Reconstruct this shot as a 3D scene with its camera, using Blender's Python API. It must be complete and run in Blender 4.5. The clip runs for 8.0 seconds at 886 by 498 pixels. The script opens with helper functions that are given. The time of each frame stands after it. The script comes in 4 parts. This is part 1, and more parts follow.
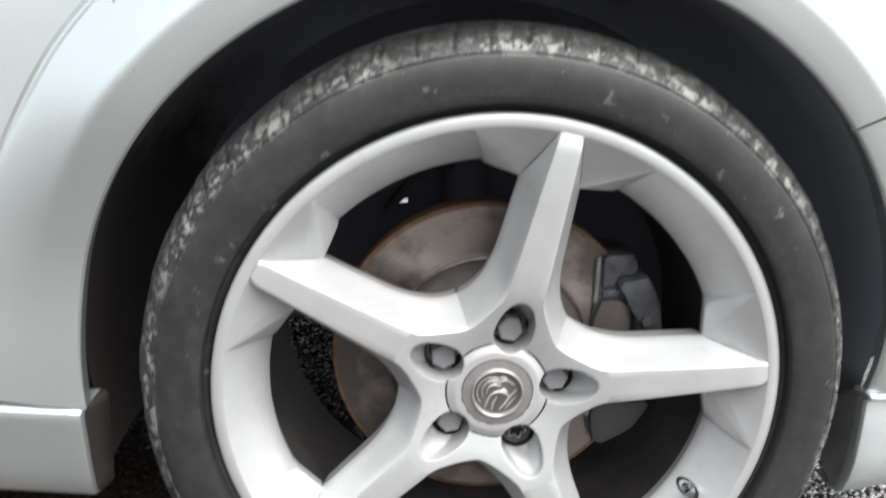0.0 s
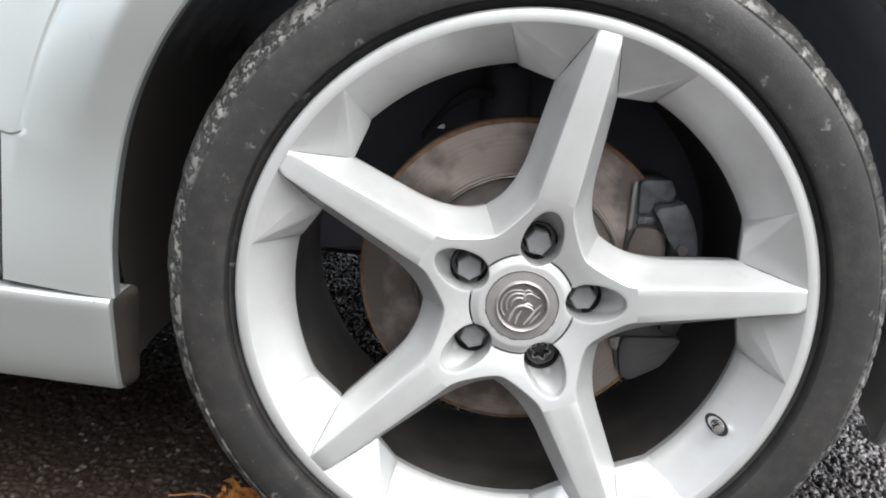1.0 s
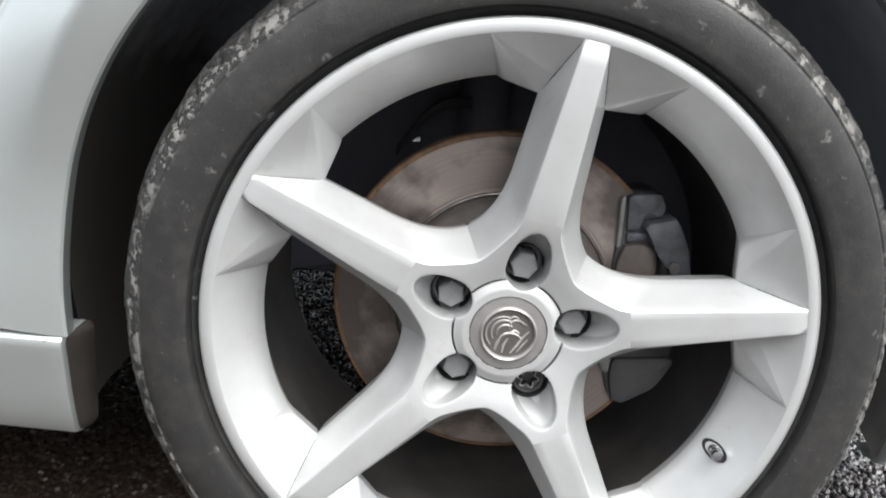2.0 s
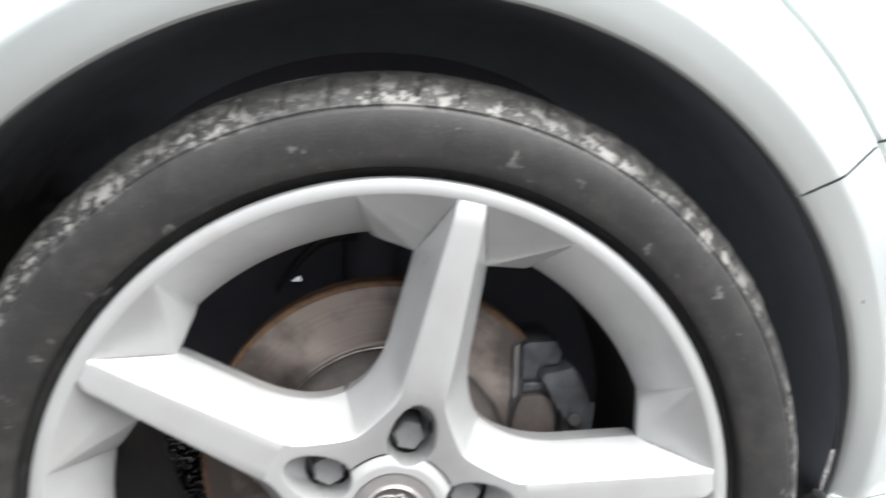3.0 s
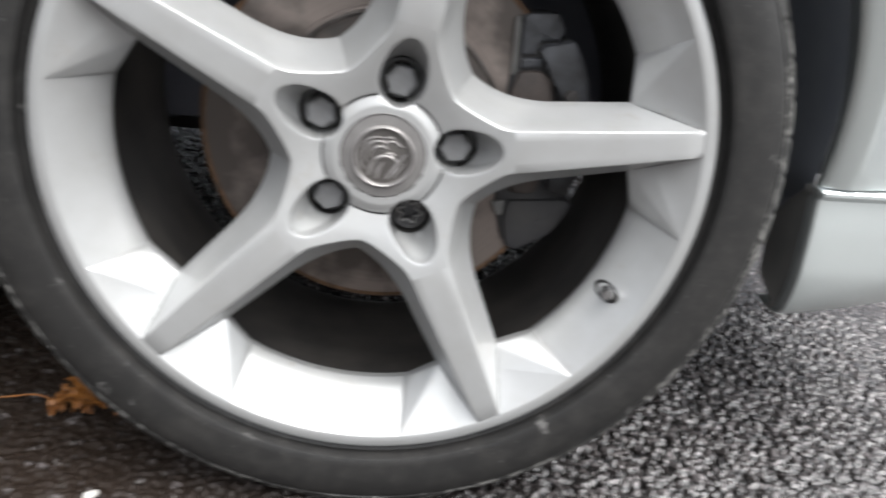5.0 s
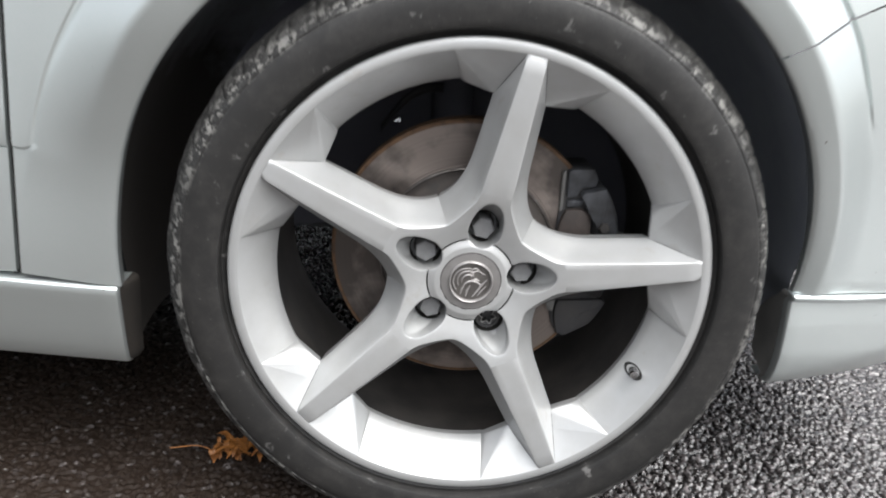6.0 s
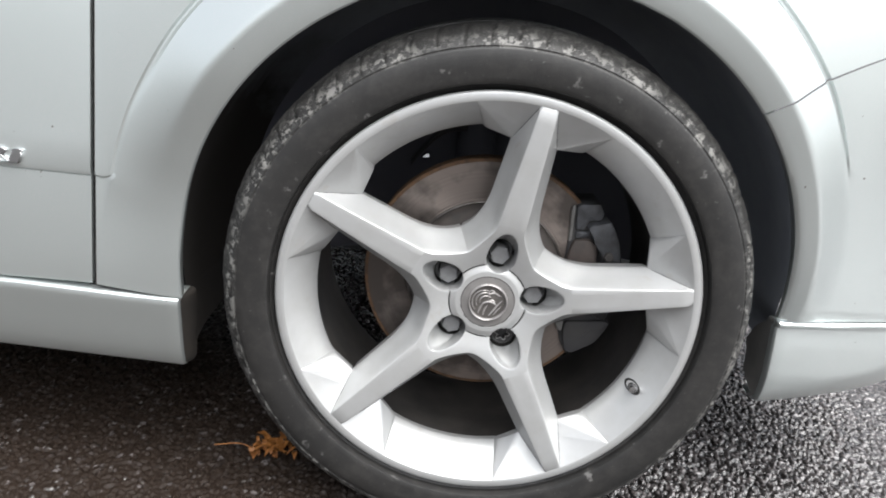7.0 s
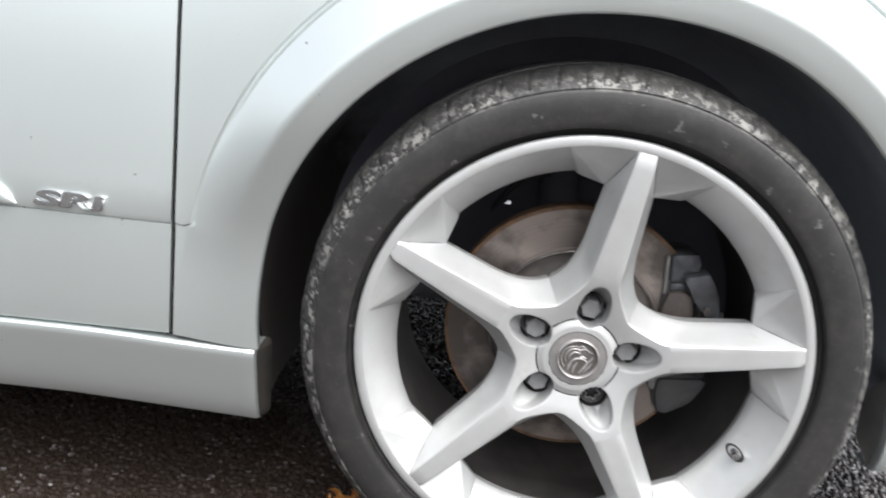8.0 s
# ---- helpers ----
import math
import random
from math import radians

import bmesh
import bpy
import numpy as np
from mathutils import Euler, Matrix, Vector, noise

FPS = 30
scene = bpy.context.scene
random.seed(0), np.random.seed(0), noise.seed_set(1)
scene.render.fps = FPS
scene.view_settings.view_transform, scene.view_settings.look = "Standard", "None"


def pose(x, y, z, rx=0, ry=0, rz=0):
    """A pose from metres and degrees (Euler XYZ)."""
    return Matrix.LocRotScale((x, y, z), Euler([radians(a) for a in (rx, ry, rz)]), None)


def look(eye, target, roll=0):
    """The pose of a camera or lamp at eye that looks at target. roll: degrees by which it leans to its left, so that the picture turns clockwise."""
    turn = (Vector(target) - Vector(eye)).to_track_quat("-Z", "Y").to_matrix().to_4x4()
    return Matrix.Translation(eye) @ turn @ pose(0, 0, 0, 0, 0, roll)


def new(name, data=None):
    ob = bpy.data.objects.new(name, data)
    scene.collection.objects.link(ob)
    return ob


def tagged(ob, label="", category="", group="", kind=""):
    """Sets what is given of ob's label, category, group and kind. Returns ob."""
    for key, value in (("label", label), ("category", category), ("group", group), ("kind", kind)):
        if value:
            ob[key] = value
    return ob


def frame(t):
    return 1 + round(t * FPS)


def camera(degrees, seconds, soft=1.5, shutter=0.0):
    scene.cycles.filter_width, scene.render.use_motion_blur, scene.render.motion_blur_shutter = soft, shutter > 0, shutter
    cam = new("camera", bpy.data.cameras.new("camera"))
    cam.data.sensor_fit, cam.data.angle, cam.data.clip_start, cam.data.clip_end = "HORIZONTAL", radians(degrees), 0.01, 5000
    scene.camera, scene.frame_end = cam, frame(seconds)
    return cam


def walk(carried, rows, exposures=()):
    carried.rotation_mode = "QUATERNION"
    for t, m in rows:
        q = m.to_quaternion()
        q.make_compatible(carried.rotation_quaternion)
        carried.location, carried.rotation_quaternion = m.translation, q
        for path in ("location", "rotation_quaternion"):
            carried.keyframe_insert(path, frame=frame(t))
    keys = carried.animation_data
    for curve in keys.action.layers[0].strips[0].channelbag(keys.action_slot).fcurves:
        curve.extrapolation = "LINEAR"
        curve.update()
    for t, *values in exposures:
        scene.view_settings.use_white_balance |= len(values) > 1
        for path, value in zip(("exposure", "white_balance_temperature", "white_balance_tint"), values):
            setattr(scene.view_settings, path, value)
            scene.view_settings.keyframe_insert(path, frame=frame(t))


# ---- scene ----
cam = camera(61.1, 8.0, soft=1.8, shutter=0.4)
PATH = [
    (0, (-0.094, -0.588, 0.611), (0.026, 1.329, 0.054), 3.5),
    (0.2, (-0.083, -0.596, 0.558), (-0.011, 1.332, 0.033), 3.8),
    (0.3, (-0.080, -0.591, 0.546), (0.002, 1.333, 0.007), 4.0),
    (0.5, (-0.071, -0.594, 0.544), (0.004, 1.332, 0.010), 5.1),
    (0.7, (-0.069, -0.600, 0.527), (-0.024, 1.330, 0.004), 5.7),
    (1, (-0.069, -0.605, 0.522), (-0.083, 1.322, -0.014), 5.5),
    (1.2, (-0.063, -0.599, 0.519), (-0.053, 1.325, -0.028), 5.2),
    (2.3, (-0.078, -0.535, 0.550), (0.004, 1.394, 0.028), 4.7),
    (2.5, (-0.075, -0.518, 0.568), (0.045, 1.428, 0.123), 4.9),
    (2.7, (-0.065, -0.506, 0.588), (0.076, 1.447, 0.191), 4.6),
    (3, (-0.037, -0.488, 0.600), (0.198, 1.463, 0.227), 3.7),
    (3.1, (-0.023, -0.481, 0.604), (0.263, 1.459, 0.212), 4.1),
    (3.3, (0.015, -0.475, 0.590), (0.363, 1.462, 0.224), 4.5),
    (3.5, (0.049, -0.473, 0.573), (0.435, 1.443, 0.146), 5.1),
    (3.7, (0.073, -0.476, 0.546), (0.489, 1.418, 0.055), 6.1),
    (4, (0.080, -0.490, 0.510), (0.458, 1.380, -0.091), 6.6),
    (4.2, (0.067, -0.503, 0.478), (0.417, 1.367, -0.138), 6.5),
    (4.5, (0.058, -0.511, 0.468), (0.348, 1.348, -0.208), 6.9),
    (4.7, (0.046, -0.511, 0.465), (0.338, 1.338, -0.240), 7.8),
    (5, (-0.001, -0.533, 0.444), (0.180, 1.328, -0.265), 6.5),
    (5.2, (-0.040, -0.539, 0.449), (0.066, 1.331, -0.253), 5.8),
    (6.3, (-0.075, -0.782, 0.649), (0.029, 1.099, -0.023), 4.5),
    (6.5, (-0.073, -0.807, 0.657), (-0.015, 1.080, -0.002), 4.5),
    (6.7, (-0.075, -0.804, 0.655), (-0.021, 1.088, 0.012), 4.9),
    (6.8, (-0.078, -0.803, 0.654), (-0.012, 1.092, 0.020), 5.4),
    (7, (-0.079, -0.804, 0.644), (-0.032, 1.089, 0.001), 5.7),
    (7.2, (-0.085, -0.802, 0.640), (-0.063, 1.102, 0.030), 5.7),
    (7.5, (-0.089, -0.788, 0.643), (-0.098, 1.120, 0.043), 5.3),
    (8, (-0.116, -0.761, 0.638), (-0.222, 1.159, 0.088), 4.7),
]
EXPOSURES = [(0, 1.15), (1, 1.14), (2.5, 1.16), (3.0, 1.34), (3.5, 1.30), (4, 1.17), (4.5, 0.90), (5.2, 0.76), (6.3, 0.78), (7.2, 0.91), (8, 1.07)]
walk(cam, [(t, look(eye, target, roll)) for t, eye, target, roll in PATH], EXPOSURES)

# ---- world and light ----
world = bpy.data.worlds.new("overcast_sky")
scene.world = world
world.use_nodes = True
wn, wl = world.node_tree.nodes, world.node_tree.links
sky = wn.new("ShaderNodeTexSky")
sky.sky_type = "NISHITA"
sky.sun_disc = False
sky.sun_elevation, sky.sun_rotation = radians(62), radians(141)
sky.air_density, sky.dust_density, sky.ozone_density = 1.0, 4.0, 1.0
grey = wn.new("ShaderNodeHueSaturation")
grey.inputs["Saturation"].default_value = 0.3
wl.new(sky.outputs["Color"], grey.inputs["Color"])
wl.new(grey.outputs["Color"], wn["Background"].inputs["Color"])
wn["Background"].inputs["Strength"].default_value = 0.15

SUN_DIR = Vector((0.34, -0.42, 1.03)).normalized()
sun = new("sun", bpy.data.lights.new("sun", "SUN"))
sun.data.energy, sun.data.angle, sun.data.color = 2.9, radians(75), (0.98, 1.0, 1.0)
sun.matrix_world = look(SUN_DIR * 20, (0, 0, 0))

# ---- helpers of this scene ----
AXLE = 0.305          # height of the wheel's centre
TURNED = 8.4          # degrees by which the first spoke stands above the level


def smooth01(v):
    v = np.clip(v, 0.0, 1.0)
    return v * v * (3 - 2 * v)


def lerp_table(x, table):
    return np.interp(x, [a for a, b in table], [b for a, b in table])


def make_mesh(name, verts, faces, material, sharp=35.0, merge=0.0, outward=False):
    me = bpy.data.meshes.new(name)
    me.from_pydata([tuple(map(float, v)) for v in verts], [], [tuple(map(int, q)) for q in faces])
    if merge:
        bm = bmesh.new()
        bm.from_mesh(me)
        bmesh.ops.remove_doubles(bm, verts=bm.verts, dist=merge)
        if outward:
            bm.normal_update()
            bmesh.ops.reverse_faces(bm, faces=[q for q in bm.faces if q.normal.y > 0])
        else:
            bmesh.ops.recalc_face_normals(bm, faces=bm.faces)
        bm.to_mesh(me)
        bm.free()
    me.polygons.foreach_set("use_smooth", [True] * len(me.polygons))
    if sharp:
        me.set_sharp_from_angle(angle=radians(sharp))
    me.materials.append(material)
    me.update()
    return me


def part_mesh(name, me, parent, label=""):
    ob = new(name, me)
    ob.parent = parent
    return tagged(ob, label) if label else ob


class Build:
    """Collects patches into one mesh."""

    def __init__(self):
        self.v, self.f = [], []

    def grid(self, rows, closed=False):
        """rows: a list of lists of points, all of one length."""
        base, n = len(self.v), len(rows[0])
        for r in rows:
            self.v.extend(r)
        for i in range(len(rows) - 1):
            for j in range(n if closed else n - 1):
                k = (j + 1) % n
                self.f.append((base + i * n + j, base + i * n + k, base + (i + 1) * n + k, base + (i + 1) * n + j))
        return self

    def mesh(self, name, material, sharp=35.0, merge=1e-5, outward=False):
        return make_mesh(name, self.v, self.f, material, sharp, merge, outward)

    def part(self, name, material, parent, label="", sharp=35.0, merge=1e-5, outward=False):
        return part_mesh(name, self.mesh(name, material, sharp, merge, outward), parent, label)


def revolve(profile, n=128, a0=0.0, a1=360.0):
    """Rows of points about the wheel's axle from a profile of (radius, y)."""
    full = abs(a1 - a0) >= 359.9
    rows = []
    for r, y in profile:
        row = []
        for j in range(n if full else n + 1):
            a = radians(a0 + (a1 - a0) * j / n)
            row.append((r * math.cos(a), y, AXLE + r * math.sin(a)))
        rows.append(row)
    return rows, full


def ring(profile, n=128, a0=0.0, a1=360.0):
    b = Build()
    rows, full = revolve(profile, n, a0, a1)
    return b.grid(rows, closed=full)


def bezier(p0, p1, p2, n):
    out = []
    for i in range(n + 1):
        t = i / n
        out.append(tuple((1 - t) ** 2 * a + 2 * t * (1 - t) * b + t * t * c for a, b, c in zip(p0, p1, p2)))
    return out


# ---- materials ----
def material(name, colour, rough=0.5, metal=0.0, coat=0.0, specular=0.5):
    m = bpy.data.materials.new(name)
    m.use_nodes = True
    p = m.node_tree.nodes["Principled BSDF"]
    p.inputs["Base Color"].default_value = (*colour, 1)
    p.inputs["Roughness"].default_value = rough
    p.inputs["Metallic"].default_value = metal
    p.inputs["Coat Weight"].default_value = coat
    p.inputs["Coat Roughness"].default_value = 0.08
    p.inputs["Specular IOR Level"].default_value = specular
    return m, m.node_tree.nodes, m.node_tree.links, p


def coords(nodes, links):
    t = nodes.new("ShaderNodeTexCoord")
    return t.outputs["Object"]


def noise_node(nodes, links, vec, scale, detail=4.0, rough=0.55):
    n = nodes.new("ShaderNodeTexNoise")
    n.inputs["Scale"].default_value, n.inputs["Detail"].default_value, n.inputs["Roughness"].default_value = scale, detail, rough
    links.new(vec, n.inputs["Vector"])
    return n.outputs["Fac"]


def ramp(nodes, links, fac, stops):
    r = nodes.new("ShaderNodeValToRGB")
    e = r.color_ramp.elements
    while len(e) < len(stops):
        e.new(0.5)
    for el, (pos, col) in zip(e, stops):
        el.position, el.color = pos, (*col, 1) if len(col) == 3 else col
    links.new(fac, r.inputs["Fac"])
    return r.outputs["Color"]


def mix(nodes, links, fac, a, b):
    m = nodes.new("ShaderNodeMix")
    m.data_type = "RGBA"
    for sock, val in ((m.inputs[0], fac), (m.inputs[6], a), (m.inputs[7], b)):
        if hasattr(val, "links"):
            links.new(val, sock)
        elif isinstance(val, (int, float)):
            sock.default_value = val
        else:
            sock.default_value = (*val, 1)
    return m.outputs[2]


def maths(nodes, links, op, a, b=0.0, clamp=False):
    m = nodes.new("ShaderNodeMath")
    m.operation, m.use_clamp = op, clamp
    for sock, val in ((m.inputs[0], a), (m.inputs[1], b)):
        if hasattr(val, "links"):
            links.new(val, sock)
        else:
            sock.default_value = val
    return m.outputs[0]


def bump(nodes, links, p, height, strength, distance):
    b = nodes.new("ShaderNodeBump")
    b.inputs["Strength"].default_value, b.inputs["Distance"].default_value = strength, distance
    links.new(height, b.inputs["Height"])
    links.new(b.outputs["Normal"], p.inputs["Normal"])


def grey3(v):
    return (v, v, v)


def body_paint():
    m, n, l, p = material("silver_body_paint", (0.6, 0.615, 0.61), 0.36, 0.79, 0.6)
    c = coords(n, l)
    flake = noise_node(n, l, c, 1400, 2)
    film = noise_node(n, l, c, 7, 5)
    speck = noise_node(n, l, c, 120, 2, 0.4)
    col = mix(n, l, ramp(n, l, film, [(0.3, grey3(0)), (0.75, grey3(1))]), (0.685, 0.755, 0.74), (0.63, 0.69, 0.675))
    col = mix(n, l, ramp(n, l, flake, [(0.35, grey3(0)), (0.7, grey3(1))]), col, (0.72, 0.74, 0.74))
    col = mix(n, l, ramp(n, l, speck, [(0.775, grey3(0)), (0.80, grey3(0.75))]), col, (0.16, 0.14, 0.12))
    l.new(col, p.inputs["Base Color"])
    l.new(ramp(n, l, film, [(0.3, grey3(0.30)), (0.8, grey3(0.40))]), p.inputs["Roughness"])
    return m


def alloy_paint():
    m, n, l, p = material("silver_alloy_lacquer", (0.56, 0.56, 0.56), 0.38, 0.45, 0.3)
    c = coords(n, l)
    grain = noise_node(n, l, c, 900, 3)
    film = noise_node(n, l, c, 22, 5)
    spots = noise_node(n, l, c, 160, 3, 0.5)
    col = mix(n, l, ramp(n, l, film, [(0.35, grey3(0)), (0.8, grey3(1))]), (0.485, 0.49, 0.49), (0.415, 0.412, 0.405))
    stain = noise_node(n, l, c, 34, 5, 0.6)
    col = mix(n, l, ramp(n, l, stain, [(0.62, grey3(0)), (0.74, grey3(0.35))]), col, (0.36, 0.31, 0.26))
    col = mix(n, l, ramp(n, l, spots, [(0.77, grey3(0)), (0.82, grey3(0.5))]), col, (0.30, 0.26, 0.22))
    l.new(col, p.inputs["Base Color"])
    l.new(ramp(n, l, film, [(0.3, grey3(0.36)), (0.8, grey3(0.5))]), p.inputs["Roughness"])
    bump(n, l, p, grain, 0.06, 0.0004)
    return m


def radius_from_axle(n, l, c):
    """Distance from the axle, in metres."""
    sep = n.new("ShaderNodeSeparateXYZ")
    l.new(c, sep.inputs[0])
    x2 = maths(n, l, "MULTIPLY", sep.outputs["X"], sep.outputs["X"])
    dz = maths(n, l, "SUBTRACT", sep.outputs["Z"], AXLE)
    return maths(n, l, "SQRT", maths(n, l, "ADD", x2, maths(n, l, "MULTIPLY", dz, dz))), sep


def rubber():
    m, n, l, p = material("worn_tyre_rubber", (0.03, 0.03, 0.032), 0.52, 0.0, 0.0, 0.50)
    c = coords(n, l)
    rad, sep = radius_from_axle(n, l, c)
    fine = noise_node(n, l, c, 700, 3)
    film = noise_node(n, l, c, 14, 5)
    clod = noise_node(n, l, c, 105, 6, 0.66)
    scuff = noise_node(n, l, c, 38, 5, 0.6)
    col = mix(n, l, film, (0.0105, 0.0104, 0.0105), (0.022, 0.0208, 0.0198))
    streak = noise_node(n, l, c, 55, 6, 0.7)
    col = mix(n, l, ramp(n, l, streak, [(0.45, grey3(0)), (0.70, grey3(0.7))]), col, (0.036, 0.034, 0.032))
    # dried mud on the shoulder blocks
    band = maths(n, l, "MULTIPLY", maths(n, l, "SUBTRACT", maths(n, l, "ADD", rad, maths(n, l, "MULTIPLY", maths(n, l, "SUBTRACT", film, 0.5), 0.010)), 0.2915), 160.0, True)
    mud = maths(n, l, "MULTIPLY", band, ramp(n, l, clod, [(0.505, grey3(0)), (0.56, grey3(1))]))
    outer = maths(n, l, "SUBTRACT", 1.0, maths(n, l, "MULTIPLY", maths(n, l, "SUBTRACT", rad, 0.3015), 130.0, True))
    mud = maths(n, l, "MULTIPLY", mud, maths(n, l, "ADD", maths(n, l, "MULTIPLY", outer, 0.8), 0.2))
    mud = maths(n, l, "MULTIPLY", mud, ramp(n, l, film, [(0.34, grey3(0.2)), (0.56, grey3(1))]))
    fleck = noise_node(n, l, c, 420, 3, 0.6)
    dust = maths(n, l, "MULTIPLY", band, ramp(n, l, fleck, [(0.54, grey3(0)), (0.66, grey3(0.55))]))
    col = mix(n, l, mud, mix(n, l, dust, col, (0.10, 0.099, 0.095)), (0.195, 0.19, 0.178))
    marks = ramp(n, l, scuff, [(0.65, grey3(0)), (0.71, grey3(0.75))])
    col = mix(n, l, marks, col, (0.16, 0.155, 0.15))
    nick = noise_node(n, l, c, 210, 4, 0.7)
    col = mix(n, l, ramp(n, l, nick, [(0.66, grey3(0)), (0.72, grey3(0.5))]), col, (0.15, 0.145, 0.14))
    l.new(col, p.inputs["Base Color"])
    hgt = maths(n, l, "ADD", maths(n, l, "ADD", fine, maths(n, l, "MULTIPLY", clod, 0.6)), maths(n, l, "MULTIPLY", mud, 2.5))
    bump(n, l, p, hgt, 0.22, 0.0010)
    return m


def asphalt():
    """Stone chippings standing out of dark binder, wet; brown earth between them and painted shade on the side of the
    sill.
    """
    m, n, l, p = material("wet_asphalt", (0.05, 0.05, 0.05), 0.4, 0.0, 0.0, 1.0)
    c = coords(n, l)
    v = n.new("ShaderNodeTexVoronoi")
    v.inputs["Scale"].default_value = 150
    l.new(c, v.inputs["Vector"])
    sepc = n.new("ShaderNodeSeparateColor")
    l.new(v.outputs["Color"], sepc.inputs[0])
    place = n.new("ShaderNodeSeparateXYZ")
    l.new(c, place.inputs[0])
    damp = noise_node(n, l, c, 2.2, 5)
    fine = maths(n, l, "ADD", noise_node(n, l, c, 700, 3), maths(n, l, "MULTIPLY", noise_node(n, l, c, 260, 2), 1.6))
    stone = ramp(n, l, sepc.outputs[0], [(0.0, (0.020, 0.018, 0.018)), (0.45, (0.048, 0.042, 0.041)), (0.8, (0.095, 0.084, 0.084)), (1.0, (0.23, 0.21, 0.21))])
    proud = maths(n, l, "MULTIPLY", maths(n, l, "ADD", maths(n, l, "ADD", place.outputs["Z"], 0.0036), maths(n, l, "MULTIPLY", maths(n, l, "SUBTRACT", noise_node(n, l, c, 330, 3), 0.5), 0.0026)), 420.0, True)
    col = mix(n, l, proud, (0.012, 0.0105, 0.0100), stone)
    # paler towards the right: the wet sheen of the sky mixed into the colour
    pale_sheen = maths(n, l, "MULTIPLY", maths(n, l, "ADD", maths(n, l, "SUBTRACT", place.outputs["X"], 0.46), maths(n, l, "MULTIPLY", maths(n, l, "SUBTRACT", damp, 0.5), 0.5)), 1.5, True)
    col = mix(n, l, maths(n, l, "MULTIPLY", pale_sheen, 0.5), col, (0.135, 0.126, 0.124))
    # brown earth towards the sill, coloured darker for the car's shade
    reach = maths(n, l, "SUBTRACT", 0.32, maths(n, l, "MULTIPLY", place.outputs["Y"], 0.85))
    soil_shade = maths(n, l, "MULTIPLY", maths(n, l, "ADD", maths(n, l, "SUBTRACT", reach, place.outputs["X"]), maths(n, l, "MULTIPLY", maths(n, l, "SUBTRACT", damp, 0.5), 0.6)), 1.9, True)
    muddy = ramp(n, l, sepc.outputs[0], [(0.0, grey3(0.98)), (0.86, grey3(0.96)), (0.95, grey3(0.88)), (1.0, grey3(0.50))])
    col = mix(n, l, maths(n, l, "MULTIPLY", soil_shade, muddy), col, (0.0195, 0.0130, 0.0094))
    # away from the car the ground is evenly damp
    away = maths(n, l, "SQRT", maths(n, l, "ADD", maths(n, l, "MULTIPLY", place.outputs["X"], place.outputs["X"]), maths(n, l, "MULTIPLY", place.outputs["Y"], place.outputs["Y"])))
    far = maths(n, l, "MULTIPLY", maths(n, l, "ADD", maths(n, l, "SUBTRACT", away, 1.9), maths(n, l, "MULTIPLY", maths(n, l, "SUBTRACT", damp, 0.5), 1.2)), 0.9, True)
    col = mix(n, l, far, col, mix(n, l, sepc.outputs[0], (0.022, 0.0195, 0.0180), (0.070, 0.064, 0.060)))
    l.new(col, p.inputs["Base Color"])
    glint = ramp(n, l, sepc.outputs[1], [(0.88, grey3(1)), (0.95, grey3(0.15))])
    film = maths(n, l, "MULTIPLY", maths(n, l, "ADD", maths(n, l, "MULTIPLY", soil_shade, maths(n, l, "SUBTRACT", 1.0, far)), maths(n, l, "MULTIPLY", far, 0.7)), glint)
    l.new(maths(n, l, "SUBTRACT", 1.0, maths(n, l, "MULTIPLY", film, 0.85)), p.inputs["Specular IOR Level"])
    l.new(maths(n, l, "ADD", ramp(n, l, damp, [(0.3, grey3(0.17)), (0.75, grey3(0.29))]), maths(n, l, "MULTIPLY", film, 0.35)), p.inputs["Roughness"])
    bump(n, l, p, fine, 0.28, 0.0014)
    return m


def brake_steel():
    m, n, l, p = material("worn_brake_steel", (0.22, 0.19, 0.17), 0.42, 0.75)
    c = coords(n, l)
    rad, sep = radius_from_axle(n, l, c)
    wave = n.new("ShaderNodeTexNoise")
    comb = n.new("ShaderNodeCombineXYZ")
    l.new(rad, comb.inputs[0])
    l.new(comb.outputs[0], wave.inputs["Vector"])
    wave.inputs["Scale"].default_value, wave.inputs["Detail"].default_value = 420, 4
    patch = noise_node(n, l, c, 15, 4)
    col = mix(n, l, wave.outputs["Fac"], (0.20, 0.165, 0.146), (0.29, 0.25, 0.23))
    col = mix(n, l, ramp(n, l, patch, [(0.46, grey3(0)), (0.60, grey3(0.9))]), col, (0.085, 0.074, 0.068))
    l.new(col, p.inputs["Base Color"])
    bump(n, l, p, wave.outputs["Fac"], 0.25, 0.0005)
    return m


def mottled(name, a, b, rough, metal=0.0, scale=40, relief=0.3, coat=0.0):
    m, n, l, p = material(name, a, rough, metal, coat)
    c = coords(n, l)
    f = noise_node(n, l, c, scale, 5)
    g = noise_node(n, l, c, scale * 12, 3)
    l.new(mix(n, l, ramp(n, l, f, [(0.35, grey3(0)), (0.68, grey3(1))]), a, b), p.inputs["Base Color"])
    if relief:
        bump(n, l, p, maths(n, l, "ADD", f, maths(n, l, "MULTIPLY", g, 0.4)), relief, 0.0015)
    return m


